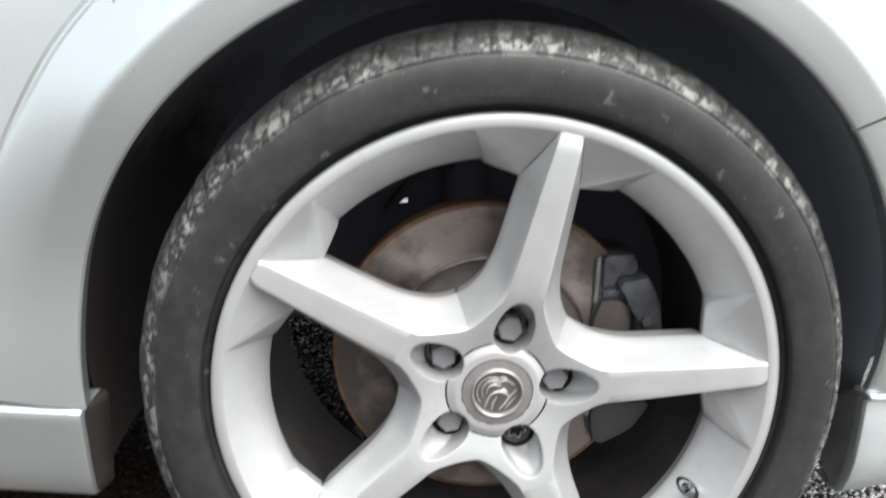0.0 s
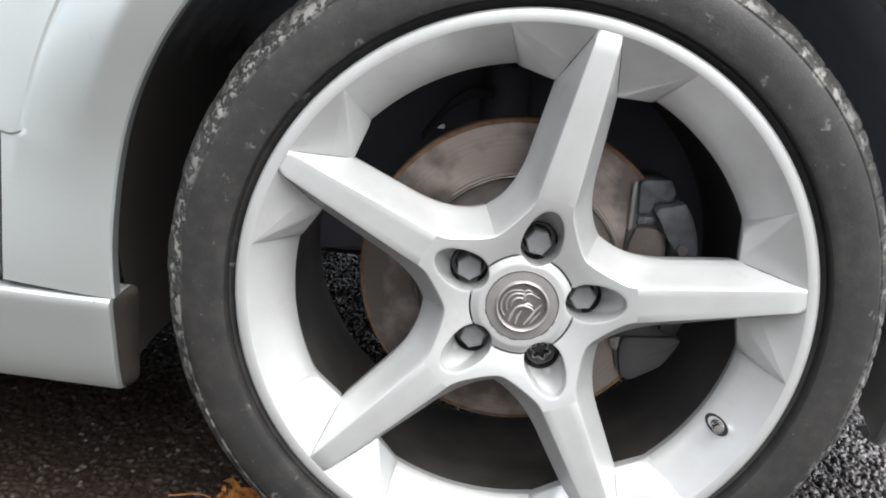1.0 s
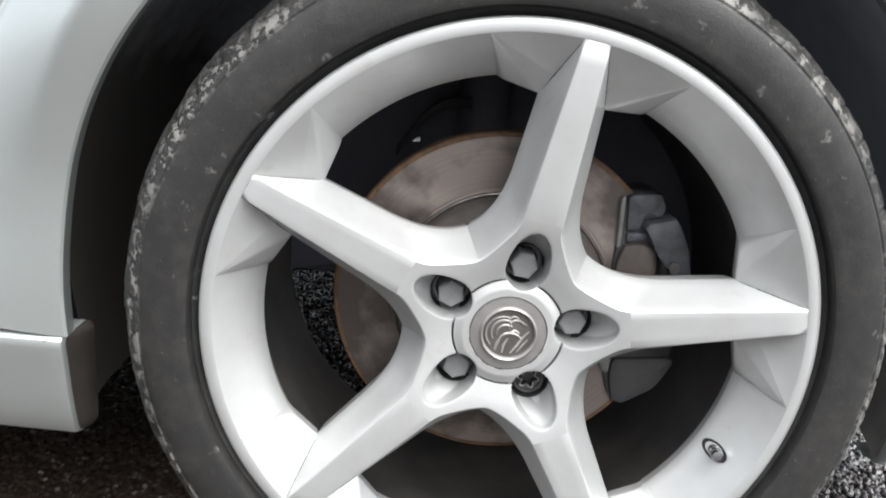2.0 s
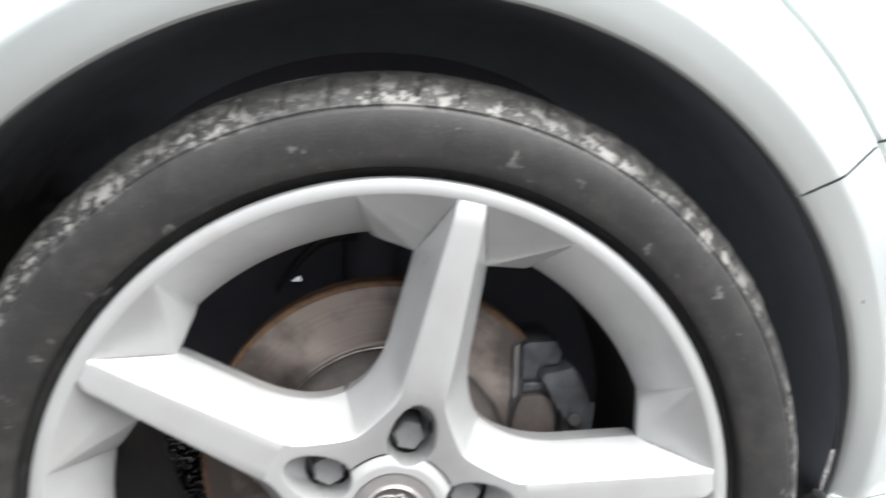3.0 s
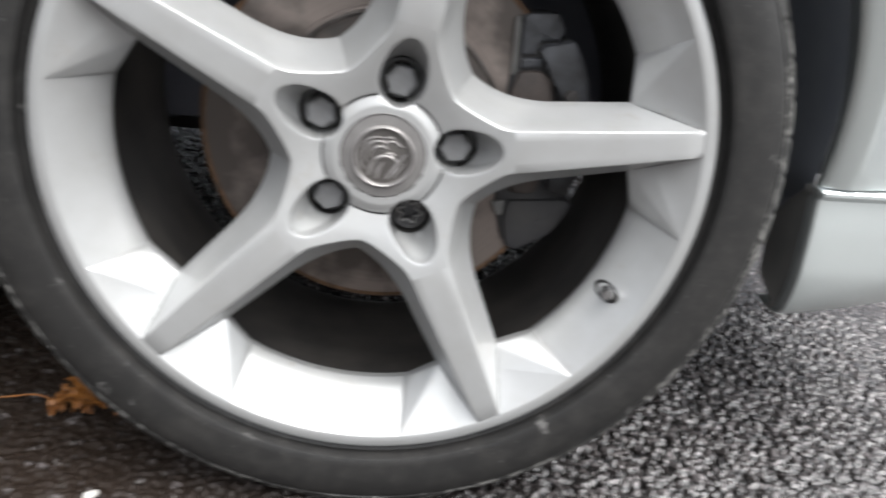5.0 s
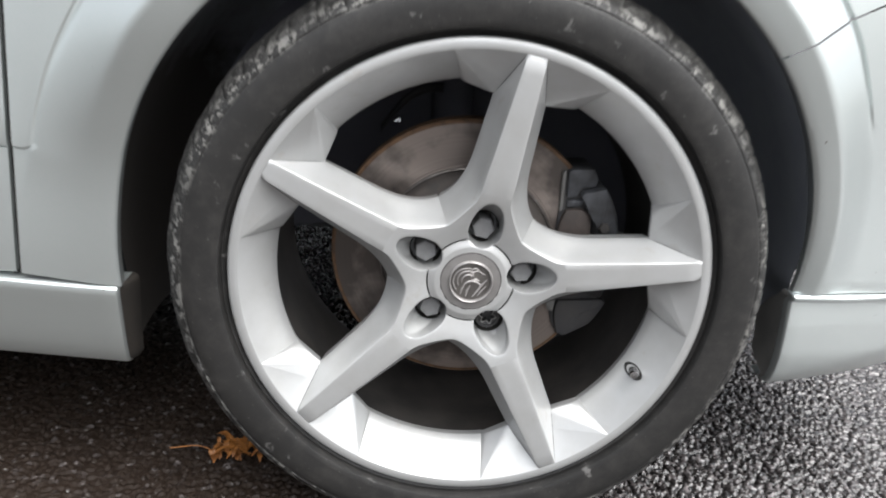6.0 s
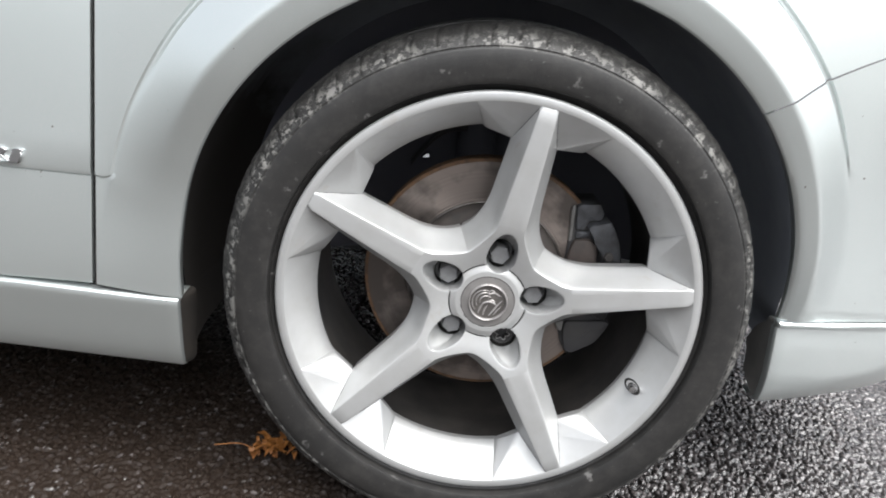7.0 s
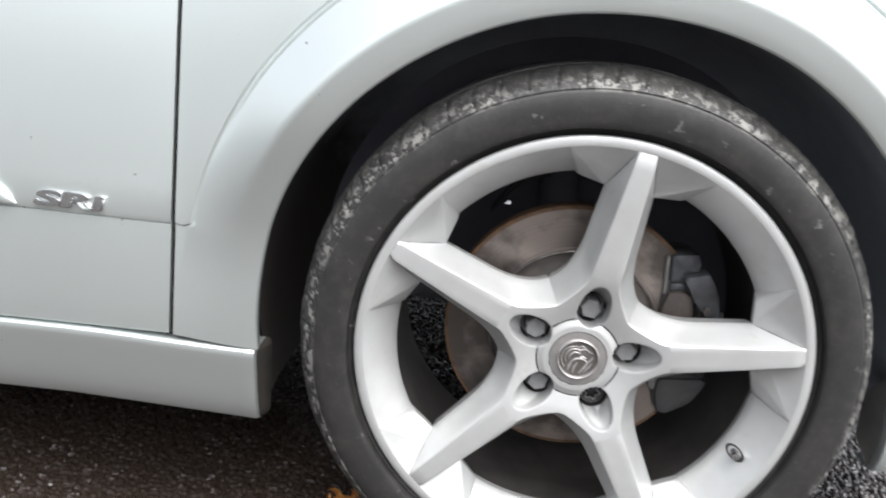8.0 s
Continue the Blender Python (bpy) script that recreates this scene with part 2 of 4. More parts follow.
PAINT = body_paint()
ALLOY = alloy_paint()
RUBBER = rubber()
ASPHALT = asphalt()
DISC = brake_steel()
RUST = mottled("rusty_disc_rim", (0.15, 0.082, 0.042), (0.075, 0.045, 0.028), 0.8, 0.1, 120, 0.5)
CAST = mottled("dirty_cast_iron", (0.080, 0.083, 0.092), (0.018, 0.017, 0.017), 0.62, 0.25, 28, 0.6)
HATIRON = mottled("dark_rusted_iron", (0.048, 0.044, 0.042), (0.085, 0.072, 0.065), 0.7, 0.2, 45, 0.5)
BARREL = mottled("brake_dusted_barrel", (0.034, 0.031, 0.030), (0.066, 0.059, 0.054), 0.6, 0.2, 16, 0.25)
SHADED_GRIME = mottled("grimy_shaded_paint", (0.026, 0.021, 0.017), (0.012, 0.010, 0.0085), 0.85, 0.0, 30, 0.3)
FLAP = mottled("grey_black_plastic", (0.13, 0.128, 0.124), (0.17, 0.165, 0.157), 0.55, 0.0, 30, 0.3)


def hazed_muddy_liner():
    """Arch liner; brown mud the wheel throws low at the rear is darkened as shade."""
    m, n, l, p = material("hazed_arch_liner", (0.25, 0.27, 0.31), 0.75, 0.0)
    c = coords(n, l)
    f = noise_node(n, l, c, 24, 5)
    # grey lifted well above black plastic: lens haze put into the colour
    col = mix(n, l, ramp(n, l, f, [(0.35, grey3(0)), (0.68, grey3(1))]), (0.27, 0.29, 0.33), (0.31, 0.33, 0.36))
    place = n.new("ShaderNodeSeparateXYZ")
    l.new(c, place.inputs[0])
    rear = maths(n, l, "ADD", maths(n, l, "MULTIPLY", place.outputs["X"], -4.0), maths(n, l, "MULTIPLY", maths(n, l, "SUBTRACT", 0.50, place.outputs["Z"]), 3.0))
    mud_shade = maths(n, l, "ADD", maths(n, l, "SUBTRACT", rear, 0.75), maths(n, l, "MULTIPLY", f, 0.8), True)
    l.new(mix(n, l, mud_shade, col, (0.018, 0.015, 0.013)), p.inputs["Base Color"])
    bump(n, l, p, f, 0.4, 0.0015)
    return m


LINER = hazed_muddy_liner()
INNER = mottled("dusty_dark_inner_wing", (0.085, 0.088, 0.110), (0.10, 0.10, 0.12), 0.7, 0.0, 24, 0.4)
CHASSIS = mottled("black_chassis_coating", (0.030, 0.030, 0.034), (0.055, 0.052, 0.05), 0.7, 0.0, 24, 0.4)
BLACK = mottled("black_sealed_seam", (0.010, 0.010, 0.010), (0.018, 0.017, 0.016), 0.7, 0.0, 60, 0.2)
CAPGREY = mottled("grey_cap_lacquer", (0.27, 0.26, 0.255), (0.22, 0.21, 0.205), 0.42, 0.45, 60, 0.1)
CAPRELIEF = mottled("worn_bright_emblem", (0.45, 0.43, 0.42), (0.3, 0.285, 0.28), 0.35, 0.6, 90, 0.2)


def flaking():
    m, n, l, p = material("flaking_cap_edge", (0.3, 0.29, 0.28), 0.5, 0.3)
    c = coords(n, l)
    f = noise_node(n, l, c, 140, 4, 0.6)
    low = n.new("ShaderNodeSeparateXYZ")
    l.new(c, low.inputs[0])
    wear = maths(n, l, "MULTIPLY", maths(n, l, "SUBTRACT", AXLE + 0.006, low.outputs["Z"]), 60.0, True)
    flake = maths(n, l, "MULTIPLY", ramp(n, l, f, [(0.46, grey3(0)), (0.50, grey3(1))]), wear)
    l.new(mix(n, l, flake, (0.20, 0.19, 0.185), (0.72, 0.71, 0.70)), p.inputs["Base Color"])
    return m


CHIPPED = flaking()
BOLTGREY = mottled("grey_plastic_bolt_cap", (0.20, 0.20, 0.205), (0.15, 0.15, 0.15), 0.5, 0.0, 80, 0.15)
WORNSTEEL = mottled("worn_disc_shoulder", (0.22, 0.20, 0.19), (0.10, 0.088, 0.08), 0.4, 0.8, 60, 0.2)
STEEL = mottled("bright_steel", (0.5, 0.5, 0.5), (0.3, 0.29, 0.28), 0.35, 0.85, 90, 0.3)
CHROME = mottled("chromed_plastic", (0.62, 0.62, 0.62), (0.52, 0.52, 0.53), 0.2, 1.0, 90, 0.05)
GRILLE = mottled("grey_grille_plastic", (0.06, 0.06, 0.063), (0.10, 0.10, 0.10), 0.5, 0.0, 60, 0.2)
LOCKSTEEL = mottled("dark_locking_steel", (0.10, 0.10, 0.105), (0.055, 0.052, 0.05), 0.4, 0.6, 90, 0.2)
PISTON = mottled("rust_stained_cast_iron", (0.060, 0.050, 0.046), (0.095, 0.075, 0.066), 0.7, 0.2, 60, 0.6)
# brake dust, coloured dark enough to carry shade in wells and folds
WELL = mottled("dust_and_shade_black", (0.016, 0.015, 0.014), (0.032, 0.029, 0.026), 0.8, 0.0, 120, 0.3)
EMBLEM = mottled("dark_worn_emblem_ground", (0.115, 0.105, 0.10), (0.16, 0.15, 0.14), 0.45, 0.5, 90, 0.2)
LEAF = mottled("wet_orange_leaf", (0.34, 0.135, 0.03), (0.16, 0.06, 0.018), 0.5, 0.0, 70, 0.5)

# ---- ground: one sheet of wet chipped asphalt ----
def spaced(a, b, step, far):
    core = list(np.arange(a, b + step / 2, step))
    out_lo, out_hi, d = [], [], step
    x0, x1 = core[0], core[-1]
    while x1 < far:
        d *= 1.45
        x1 += d
        x0 -= d
        out_hi.append(x1)
        out_lo.append(x0)
    return np.array(out_lo[::-1] + core + out_hi)


def ground_heights(X, Y):
    rng = np.random.default_rng(7)
    cell, n = 0.0074, 540
    jx, jy, hh = rng.random((n, n)), rng.random((n, n)), rng.random((n, n))
    tx, ty = rng.normal(0, 0.30, (n, n)), rng.normal(0, 0.30, (n, n))
    turn, long_ = rng.random((n, n)) * math.pi, 1 + 0.45 * rng.random((n, n))
    gx, gy = np.floor(X / cell).astype(int), np.floor(Y / cell).astype(int)
    best, height = np.full(X.shape, 9.0), np.zeros(X.shape)
    for di in (-1, 0, 1):
        for dj in (-1, 0, 1):
            i, j = (gx + di) % n, (gy + dj) % n
            dx, dy = X / cell - (gx + di + jx[i, j]), Y / cell - (gy + dj + jy[i, j])
            c, s, q = np.cos(turn[i, j]), np.sin(turn[i, j]), long_[i, j]
            # angular chips: longer one way than the other, with corners
            d = (np.abs((c * dx + s * dy) / q) ** 2.6 + np.abs((c * dy - s * dx) * q) ** 2.6) ** (1 / 2.6)
            near = d < best
            h = (0.35 + 0.65 * hh[i, j]) * (1 - smooth01((d - 0.28) / 0.45)) + 0.9 * (tx[i, j] * dx + ty[i, j] * dy)
            height = np.where(near, h, height)
            best = np.minimum(best, d)
    # soil fills the gaps on the side of the sill
    filled = smooth01((0.16 - 0.5 * Y - X) / 0.35)
    worn = smooth01((X - 0.42) / 0.4)
    return 0.0082 * (height - 0.75) * (1 - 0.45 * filled) * (1 - 0.42 * worn) - 0.0006 * filled


gx = spaced(-0.95, 1.15, 0.0017, 2500)
gy = spaced(-0.42, 1.80, 0.0048, 2500)
gy = np.concatenate([gy[gy < -0.4201], np.arange(-0.42, 0.48, 0.0017), gy[gy > 0.4805]])
GX, GY = np.meshgrid(gx, gy, indexing="ij")
fade = smooth01((GX + 0.95) / 0.1) * smooth01((1.15 - GX) / 0.1) * smooth01((GY + 0.42) / 0.06) * smooth01((1.80 - GY) / 0.1)
GZ = ground_heights(GX, GY) * fade
nx, ny = len(gx), len(gy)
idx = np.arange(nx * ny).reshape(nx, ny)
quads = np.stack([idx[:-1, :-1], idx[1:, :-1], idx[1:, 1:], idx[:-1, 1:]], -1).reshape(-1, 4)
me = bpy.data.meshes.new("ground")
me.vertices.add(nx * ny)
me.vertices.foreach_set("co", np.stack([GX, GY, GZ], -1).astype(np.float32).ravel())
me.loops.add(quads.size)
me.loops.foreach_set("vertex_index", quads.astype(np.int32).ravel())
me.polygons.add(len(quads))
me.polygons.foreach_set("loop_start", np.arange(0, quads.size, 4, dtype=np.int32))
me.polygons.foreach_set("use_smooth", np.ones(len(quads), dtype=bool))
me.update(calc_edges=True)
me.validate()
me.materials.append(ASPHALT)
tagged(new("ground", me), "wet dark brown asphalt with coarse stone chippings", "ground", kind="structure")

# ---- the car ----
car = tagged(new("car"), "silver hatchback with five-spoke alloy wheel parked on wet asphalt", "car")
wheel = new("wheel")
wheel.parent = car
tagged(wheel, "silver five-spoke alloy wheel with a muddy low-profile tyre")


# rim: lip, dish with facets beside the spokes, barrel
def at_spoke(u, w, y, k):
    a = radians(TURNED + 72 * k)
    return (u * math.cos(a) - w * math.sin(a), y, AXLE + u * math.sin(a) + w * math.cos(a))


LIP_IN, LIP_OUT, OPEN_R, OPEN_Y = 0.2374, 0.2486, 0.2062, 0.042
TIP_W = 0.0096


def polar(r, deg, y):
    return (r * math.cos(radians(deg)), r * math.sin(radians(deg)), y)


def rim_half():
    """Half a sector of the dish, 0 to 36 degrees from a spoke, as patches of rows of (u, w, y) from the lip inward."""
    corner, tip = (0.1916, 0.0265, 0.033), (0.2372, TIP_W, 0.0)
    side = tuple(a + (b - a) * 0.66 for a, b in zip(tip, corner))
    kink = polar(0.2038, 16.6, 0.0362)
    lip_deg, open_deg = 18.8, 17.2
    apex = polar(LIP_IN, lip_deg, 0.0)
    dish = ((LIP_IN, 0.0, 1.0), (0.2340, 0.0042, 0.9), (0.2262, 0.0140, 0.66), (0.2200, 0.0218, 0.45), (0.2130, 0.0315, 0.22), (OPEN_R, OPEN_Y, 0.0))
    grids = []
    # flat triangle between tip, lip and flank
    start = math.degrees(math.atan2(TIP_W, 0.2372))
    arc = [polar(LIP_IN, start + (lip_deg - start) * t / 10, 0.0) for t in range(11)]
    grids.append([[tuple(a + (b - a) * i / 5 for a, b in zip(p, side)) for p in arc] for i in range(6)])
    # narrow slanting facet from the lip down to the corner of the opening
    soft = bezier(tuple(a + (b - a) * 0.86 for a, b in zip(corner, kink)), kink, polar(OPEN_R, open_deg, OPEN_Y), 5)
    edge = [tuple(a + (b - a) * 0.86 * t / 5 for a, b in zip(corner, kink)) for t in range(5)] + soft
    base = [tuple(a + (b - a) * t / 4 for a, b in zip(side, corner)) for t in range(4)] + edge
    n = len(base)
    fan = []
    for i in range(7):
        q = i / 6
        fan.append([tuple(a + (b - a) * q for a, b in zip(apex, p)) for p in base])
    # the side towards the dish follows its section
    far = [polar(r, open_deg + (lip_deg - open_deg) * f, y) for r, y, f in dish]
    zs = [(LIP_IN - d[0]) / (LIP_IN - OPEN_R) for d in dish]
    for i in range(7):
        q = i / 6
        want = tuple(float(np.interp(q, zs, [p[d] for p in far])) for d in range(3))
        off = tuple(a - b for a, b in zip(want, fan[i][-1]))
        for j in range(n):
            k = max(0.0, (j - n + 6) / 5) ** 1.5
            fan[i][j] = tuple(a + o * k for a, o in zip(fan[i][j], off))
    grids.append(fan)
    # the plain dish
    rows = []
    for i in range(7):
        q = i / 6
        r, y, f = (float(np.interp(q, zs, [d[c] for d in dish])) for c in range(3))
        a0 = open_deg + (lip_deg - open_deg) * f
        rows.append([polar(r, a0 + (36 - a0) * t / 16, y) for t in range(17)])
    grids.append(rows)
    # thickness of the edge towards the barrel
    loop = edge + [polar(OPEN_R, open_deg + (36 - open_deg) * t / 16, OPEN_Y) for t in range(1, 17)]
    back = [(u * 1.012, w * 1.012, y + 0.014) for u, w, y in loop]
    eased = [(u * 0.9975, w * 0.9975, y + 0.0022) for u, w, y in loop]
    grids.append([loop, eased, back])
    return grids


b = Build()
half = rim_half()
for k in range(5):
    for side in (1, -1):
        for rows in half:
            b.grid([[at_spoke(u, w * side, y, k) for u, w, y in row] for row in rows])
b.part("rim", ALLOY, wheel, "silver lacquered alloy rim dish with flat facets", 23, 2e-5, True)
lip_rows, _ = revolve([(LIP_IN, 0.0), (LIP_IN + 0.0012, -0.0004), (LIP_IN + 0.004, -0.0005), (LIP_OUT - 0.0034, -0.0002), (LIP_OUT - 0.0014, 0.0006), (LIP_OUT - 0.0004, 0.0018), (LIP_OUT, 0.0036), (LIP_OUT - 0.0006, 0.009), (0.240, 0.016)], 360)
Build().grid(lip_rows, closed=True).part("rim_lip", ALLOY, wheel, "flat bright outer lip of the rim", 35, 2e-5)
ring([(0.2078, 0.055), (0.214, 0.062), (0.216, 0.075), (0.216, 0.10), (0.219, 0.115), (0.2195, 0.17), (0.216, 0.19), (0.2145, 0.212), (0.217, 0.222), (0.232, 0.224), (0.240, 0.215)], 160).part("barrel", BARREL, wheel, "inner rim barrel brown with brake dust", 30)

# ridge and opening edge of half a spoke, in (u, w, y)
CREASE_U = 0.0985


def face_y(q):
    """Depth of the spokes' flat face and of the dished hub, joined by a rounded crease."""
    d = CREASE_U - q
    bow = 0.0045 * smooth01((0.2372 - q) / 0.1372)
    return bow + 0.2885 * 0.5 * (d + np.sqrt(d * d + 0.020 ** 2)) - 0.0029


def hub_reach(u, w):
    """How far out a place of the hub counts: along the spoke on it, round the axle between two."""
    r = np.hypot(u, w)
    return r + (u - r) * smooth01((r - 0.060) / 0.030)


LINE = [(0.2372 + (0.1000 - 0.2372) * t / 16, TIP_W + (0.0158 - TIP_W) * t / 16) for t in range(17)] + [(CREASE_U, 0.01587)]
CREASE_N = len(LINE) - 1
LINE += bezier((CREASE_U, 0.01587), (0.0912, 0.0163), (0.0848, 0.0199), 10)[1:] + bezier((0.0848, 0.0199), (0.0603, 0.0333), (0.0553, 0.0402), 14)[1:]
RIDGE = [(u, w, float(face_y(hub_reach(u, w) if i > CREASE_N else u))) for i, (u, w) in enumerate(LINE)]
RIDGE[0] = (0.2372, TIP_W, 0.0)
EDGE = [(0.2372 + (0.1916 - 0.2372) * t / 5, TIP_W + (0.0265 - TIP_W) * t / 5, 0.033 * t / 5) for t in range(6)]
EDGE += [(0.1916 + (0.136 - 0.1916) * t / 10, 0.0265 + (0.0295 - 0.0265) * t / 10, 0.033 + 0.001 * t / 10) for t in range(1, 11)]
EDGE += bezier((0.136, 0.0295, 0.034), (0.0925, 0.0306, 0.037), (0.0712, 0.0517, 0.048), len(RIDGE) - len(EDGE))[1:]
BEVEL = 0.0011


def bevelled(i, side, k):
    """Points across the rounded shoulder and down the hollow flank at one station of the ridge."""
    (u, w, y), (eu, ew, ey) = RIDGE[i], EDGE[i]
    d = math.hypot(eu - u, ew - w) + 1e-9
    size = BEVEL * min(1.0, d / 0.008)
    iu, iw = (u - eu) / d * size, (w - ew) / d * size
    line = [(u + iu, w + iw, y), (u + iu * 0.35, w + iw * 0.35, y + 0.12 * size), (u - iu * 0.12, w - iw * 0.12, y + 0.55 * size)]
    s0 = 1.15 * size / max(1e-6, math.hypot(d, ey - y))
    for s in (s0, 0.18, 0.34, 0.5, 0.66, 0.82, 1.0):
        s = max(s, s0)
        hollow = 0.0020 * math.sin(math.pi * s) * min(1, d / 0.015)
        line.append((u + (eu - u) * s, w + (ew - w) * s, y + (ey - y) * s + hollow))
    under = 0.0035 if d > 0.004 else 0.0
    line.append((eu + 0.0006, ew + 0.0006 * (under > 0), ey + 0.002))
    line.append((eu - 0.0006, ew - under, ey + 0.026))
    return [at_spoke(a, side * b_, c, k) for a, b_, c in line]


def spoke_mesh():
    b = Build()
    for side in (1, -1):
        rows = []
        for i in range(CREASE_N + 1):
            (u, w, y), (eu, ew, ey) = RIDGE[i], EDGE[i]
            d = math.hypot(eu - u, ew - w) + 1e-9
            size = BEVEL * min(1.0, d / 0.008)
            u1, w1 = u + (u - eu) / d * size, w + (w - ew) / d * size
            rows.append([at_spoke(u + (u1 - u) * s, side * w1 * s, y, 0) for s in (0.0, 0.5, 1.0)])
        b.grid(rows)
        b.grid([bevelled(i, side, 0) for i in range(len(RIDGE))])
    return b.mesh("spoke", ALLOY, 38, 1e-5, True)


spoke_me = spoke_mesh()
for k in range(5):
    sp = part_mesh("spoke", spoke_me, wheel)
    a = -radians(72 * k)
    sp.matrix_basis = Matrix.Translation((0, 0, AXLE)) @ Matrix.Rotation(a, 4, "Y") @ Matrix.Translation((0, 0, -AXLE))


# dirt where the flanks meet the dish, drawn dark for the shadow lines too
for k in range(5):
    for side in (1, -1):
        rng = random.Random(10 * k + side)
        rows = []
        for t in np.linspace(0.06, 0.94, 26):
            u, w, y = (float(np.interp(t * 5, range(6), [p[c] for p in EDGE[:6]])) for c in range(3))
            size = 0.00042 * (0.35 + rng.random()) * math.sin(math.pi * (0.1 + 0.8 * t))
            rows.append([at_spoke(u, side * (w + size * math.cos(radians(60 * j))), y - 0.0002 + size * math.sin(radians(60 * j)), k) for j in range(6)])
        Build().grid(rows, closed=True).part("dirt_shade_line", WELL, wheel, "", 60, 0)


# hub: dished centre with five bolt pockets and the seam round the cap
RIM_IN = []
for (u, w, y), (eu, ew, ey) in zip(RIDGE[CREASE_N:], EDGE[CREASE_N:]):
    d = math.hypot(eu - u, ew - w)
    u1, w1 = u + (u - eu) / d * BEVEL * 0.8, w + (w - ew) / d * BEVEL * 0.8
    RIM_IN.append((math.degrees(math.atan2(w1, u1)), math.hypot(u1, w1)))


def ridge_radius(deg):
    """How far the hub's face reaches at this angle from a spoke's middle line."""
    deg = abs(deg)
    if deg <= RIM_IN[0][0]:
        return CREASE_U / math.cos(radians(deg))
    return float(np.interp(deg, [p[0] for p in RIM_IN], [p[1] for p in RIM_IN]))


def pocket_field(u, w):
    """Signed distance, nearly, to the egg-shaped rim of a bolt pocket."""
    px = u - 0.0572
    a, b_ = np.where(px > 0, 0.0318, 0.0196), 0.0174
    k = np.sqrt((px / a) ** 2 + (w / b_) ** 2) + 1e-9
    g = np.sqrt((px / a ** 2) ** 2 + (w / b_ ** 2) ** 2) / k + 1e-9
    return (k - 1) / g


CORNER = RIM_IN[0][0]


def hub_mesh():
    nphi, nr, r_in = 200, 120, 0.0325
    b = Build()
    for k in range(5):
        rows = []
        for i in range(nr + 1):
            s = i / nr
            row = []
            for j in range(nphi + 1):
                deg = -36 + 72 * j / nphi
                if abs(abs(deg) - CORNER) < 36 / nphi:
                    deg = math.copysign(CORNER, deg)
                rout = ridge_radius(deg)
                r = r_in + (rout - r_in) * s
                row.append((r, deg, rout))
            rows.append(row)
        A = np.array(rows)
        r, deg = A[..., 0], np.radians(A[..., 1])
        u, w = r * np.cos(deg), r * np.sin(deg)
        # pull points near the pocket's rim onto it
        f0 = pocket_field(u, w)
        e = 1e-5
        gu, gw = (pocket_field(u + e, w) - f0) / e, (pocket_field(u, w + e) - f0) / e
        pull = (np.abs(f0) < 0.00036) & (A[..., 2] - r > 0.0006)
        u, w = np.where(pull, u - f0 * gu, u), np.where(pull, w - f0 * gw, w)
        f0 = np.where(pull, 0.0, f0)
        r = np.hypot(u, w)
        y = face_y(hub_reach(u, w))
        # raised ring between the cap and the seam
        y = np.where(r < 0.0458, face_y(0.0458) - 0.0022 * smooth01((0.0458 - r) / 0.009), y)
        y = y + 0.0040 * (1 - smooth01((np.abs(r - 0.0458) - 0.0004) / 0.0005))
        # pockets: a round well for the bolt, with a ramp scooped outward
        well = np.hypot(u - 0.0553, w) - 0.0172
        ramp_y = y + 0.0030 + np.clip(0.0905 - u, 0, 1) * 0.85 + np.clip(-f0, 0, 0.012) * 0.9
        floor = ramp_y + (0.060 - ramp_y) * smooth01(-well / 0.0025)
        inside = smooth01(-f0 / 0.0011)
        y = y + (np.maximum(floor, y) - y) * inside
        # small rounded rim of the pocket
        y = y + 0.0004 * np.exp(-(np.maximum(f0, 0) / 0.0009)) * (1 - inside)
        b.grid([[at_spoke(u[i, j], w[i, j], y[i, j], k) for j in range(nphi + 1)] for i in range(nr + 1)])
    return b.mesh("hub", ALLOY, 48, 4e-5, True)



part_mesh("hub", hub_mesh(), wheel, "dished silver hub with five bolt pockets")

# dark joint round the hub's centre piece, cut by the pockets
for k in range(5):
    rows, _ = revolve([(0.0453, face_y(0.0458) + 0.0012), (0.0455, face_y(0.0458) + 0.0002), (0.0461, face_y(0.0458) + 0.0002), (0.0463, face_y(0.0458) + 0.0012)], 18, TURNED + 72 * k + 20.4, TURNED + 72 * k + 51.6)
    Build().grid(rows).part("hub_joint", BLACK, wheel, "", 30, 0)

# centre cap with a plain relief inside a ring
cap = ring([(0.0328, 0.024), (0.0326, 0.0165), (0.0318, 0.0152), (0.0228, 0.0146)], 96)
cap.grid(revolve([(0.0228, 0.0146), (0.0224, 0.0138), (0.0212, 0.0138), (0.0207, 0.0160), (0.0190, 0.0164)], 96)[0], closed=True)
cap_ob = cap.part("centre_cap", CAPGREY, wheel, "scuffed grey centre cap with worn relief", 35)


def swoosh(points, width, y, h):
    """A raised stroke along points in the wheel's plane."""
    b = Build()
    rows = []
    n = len(points)
    for i, (x, z) in enumerate(points):
        x0, z0 = points[max(0, i - 1)]
        x1, z1 = points[min(n - 1, i + 1)]
        d = math.hypot(x1 - x0, z1 - z0)
        nx_, nz_ = -(z1 - z0) / d, (x1 - x0) / d
        wd = width * (0.25 + 0.75 * math.sin(math.pi * (0.12 + 0.8 * i / (n - 1))))
        rows.append([(x + nx_ * wd * s, y - h * (1 - s * s), AXLE + z + nz_ * wd * s) for s in (-1, -0.5, 0, 0.5, 1)])
    b.grid(rows)
    return b


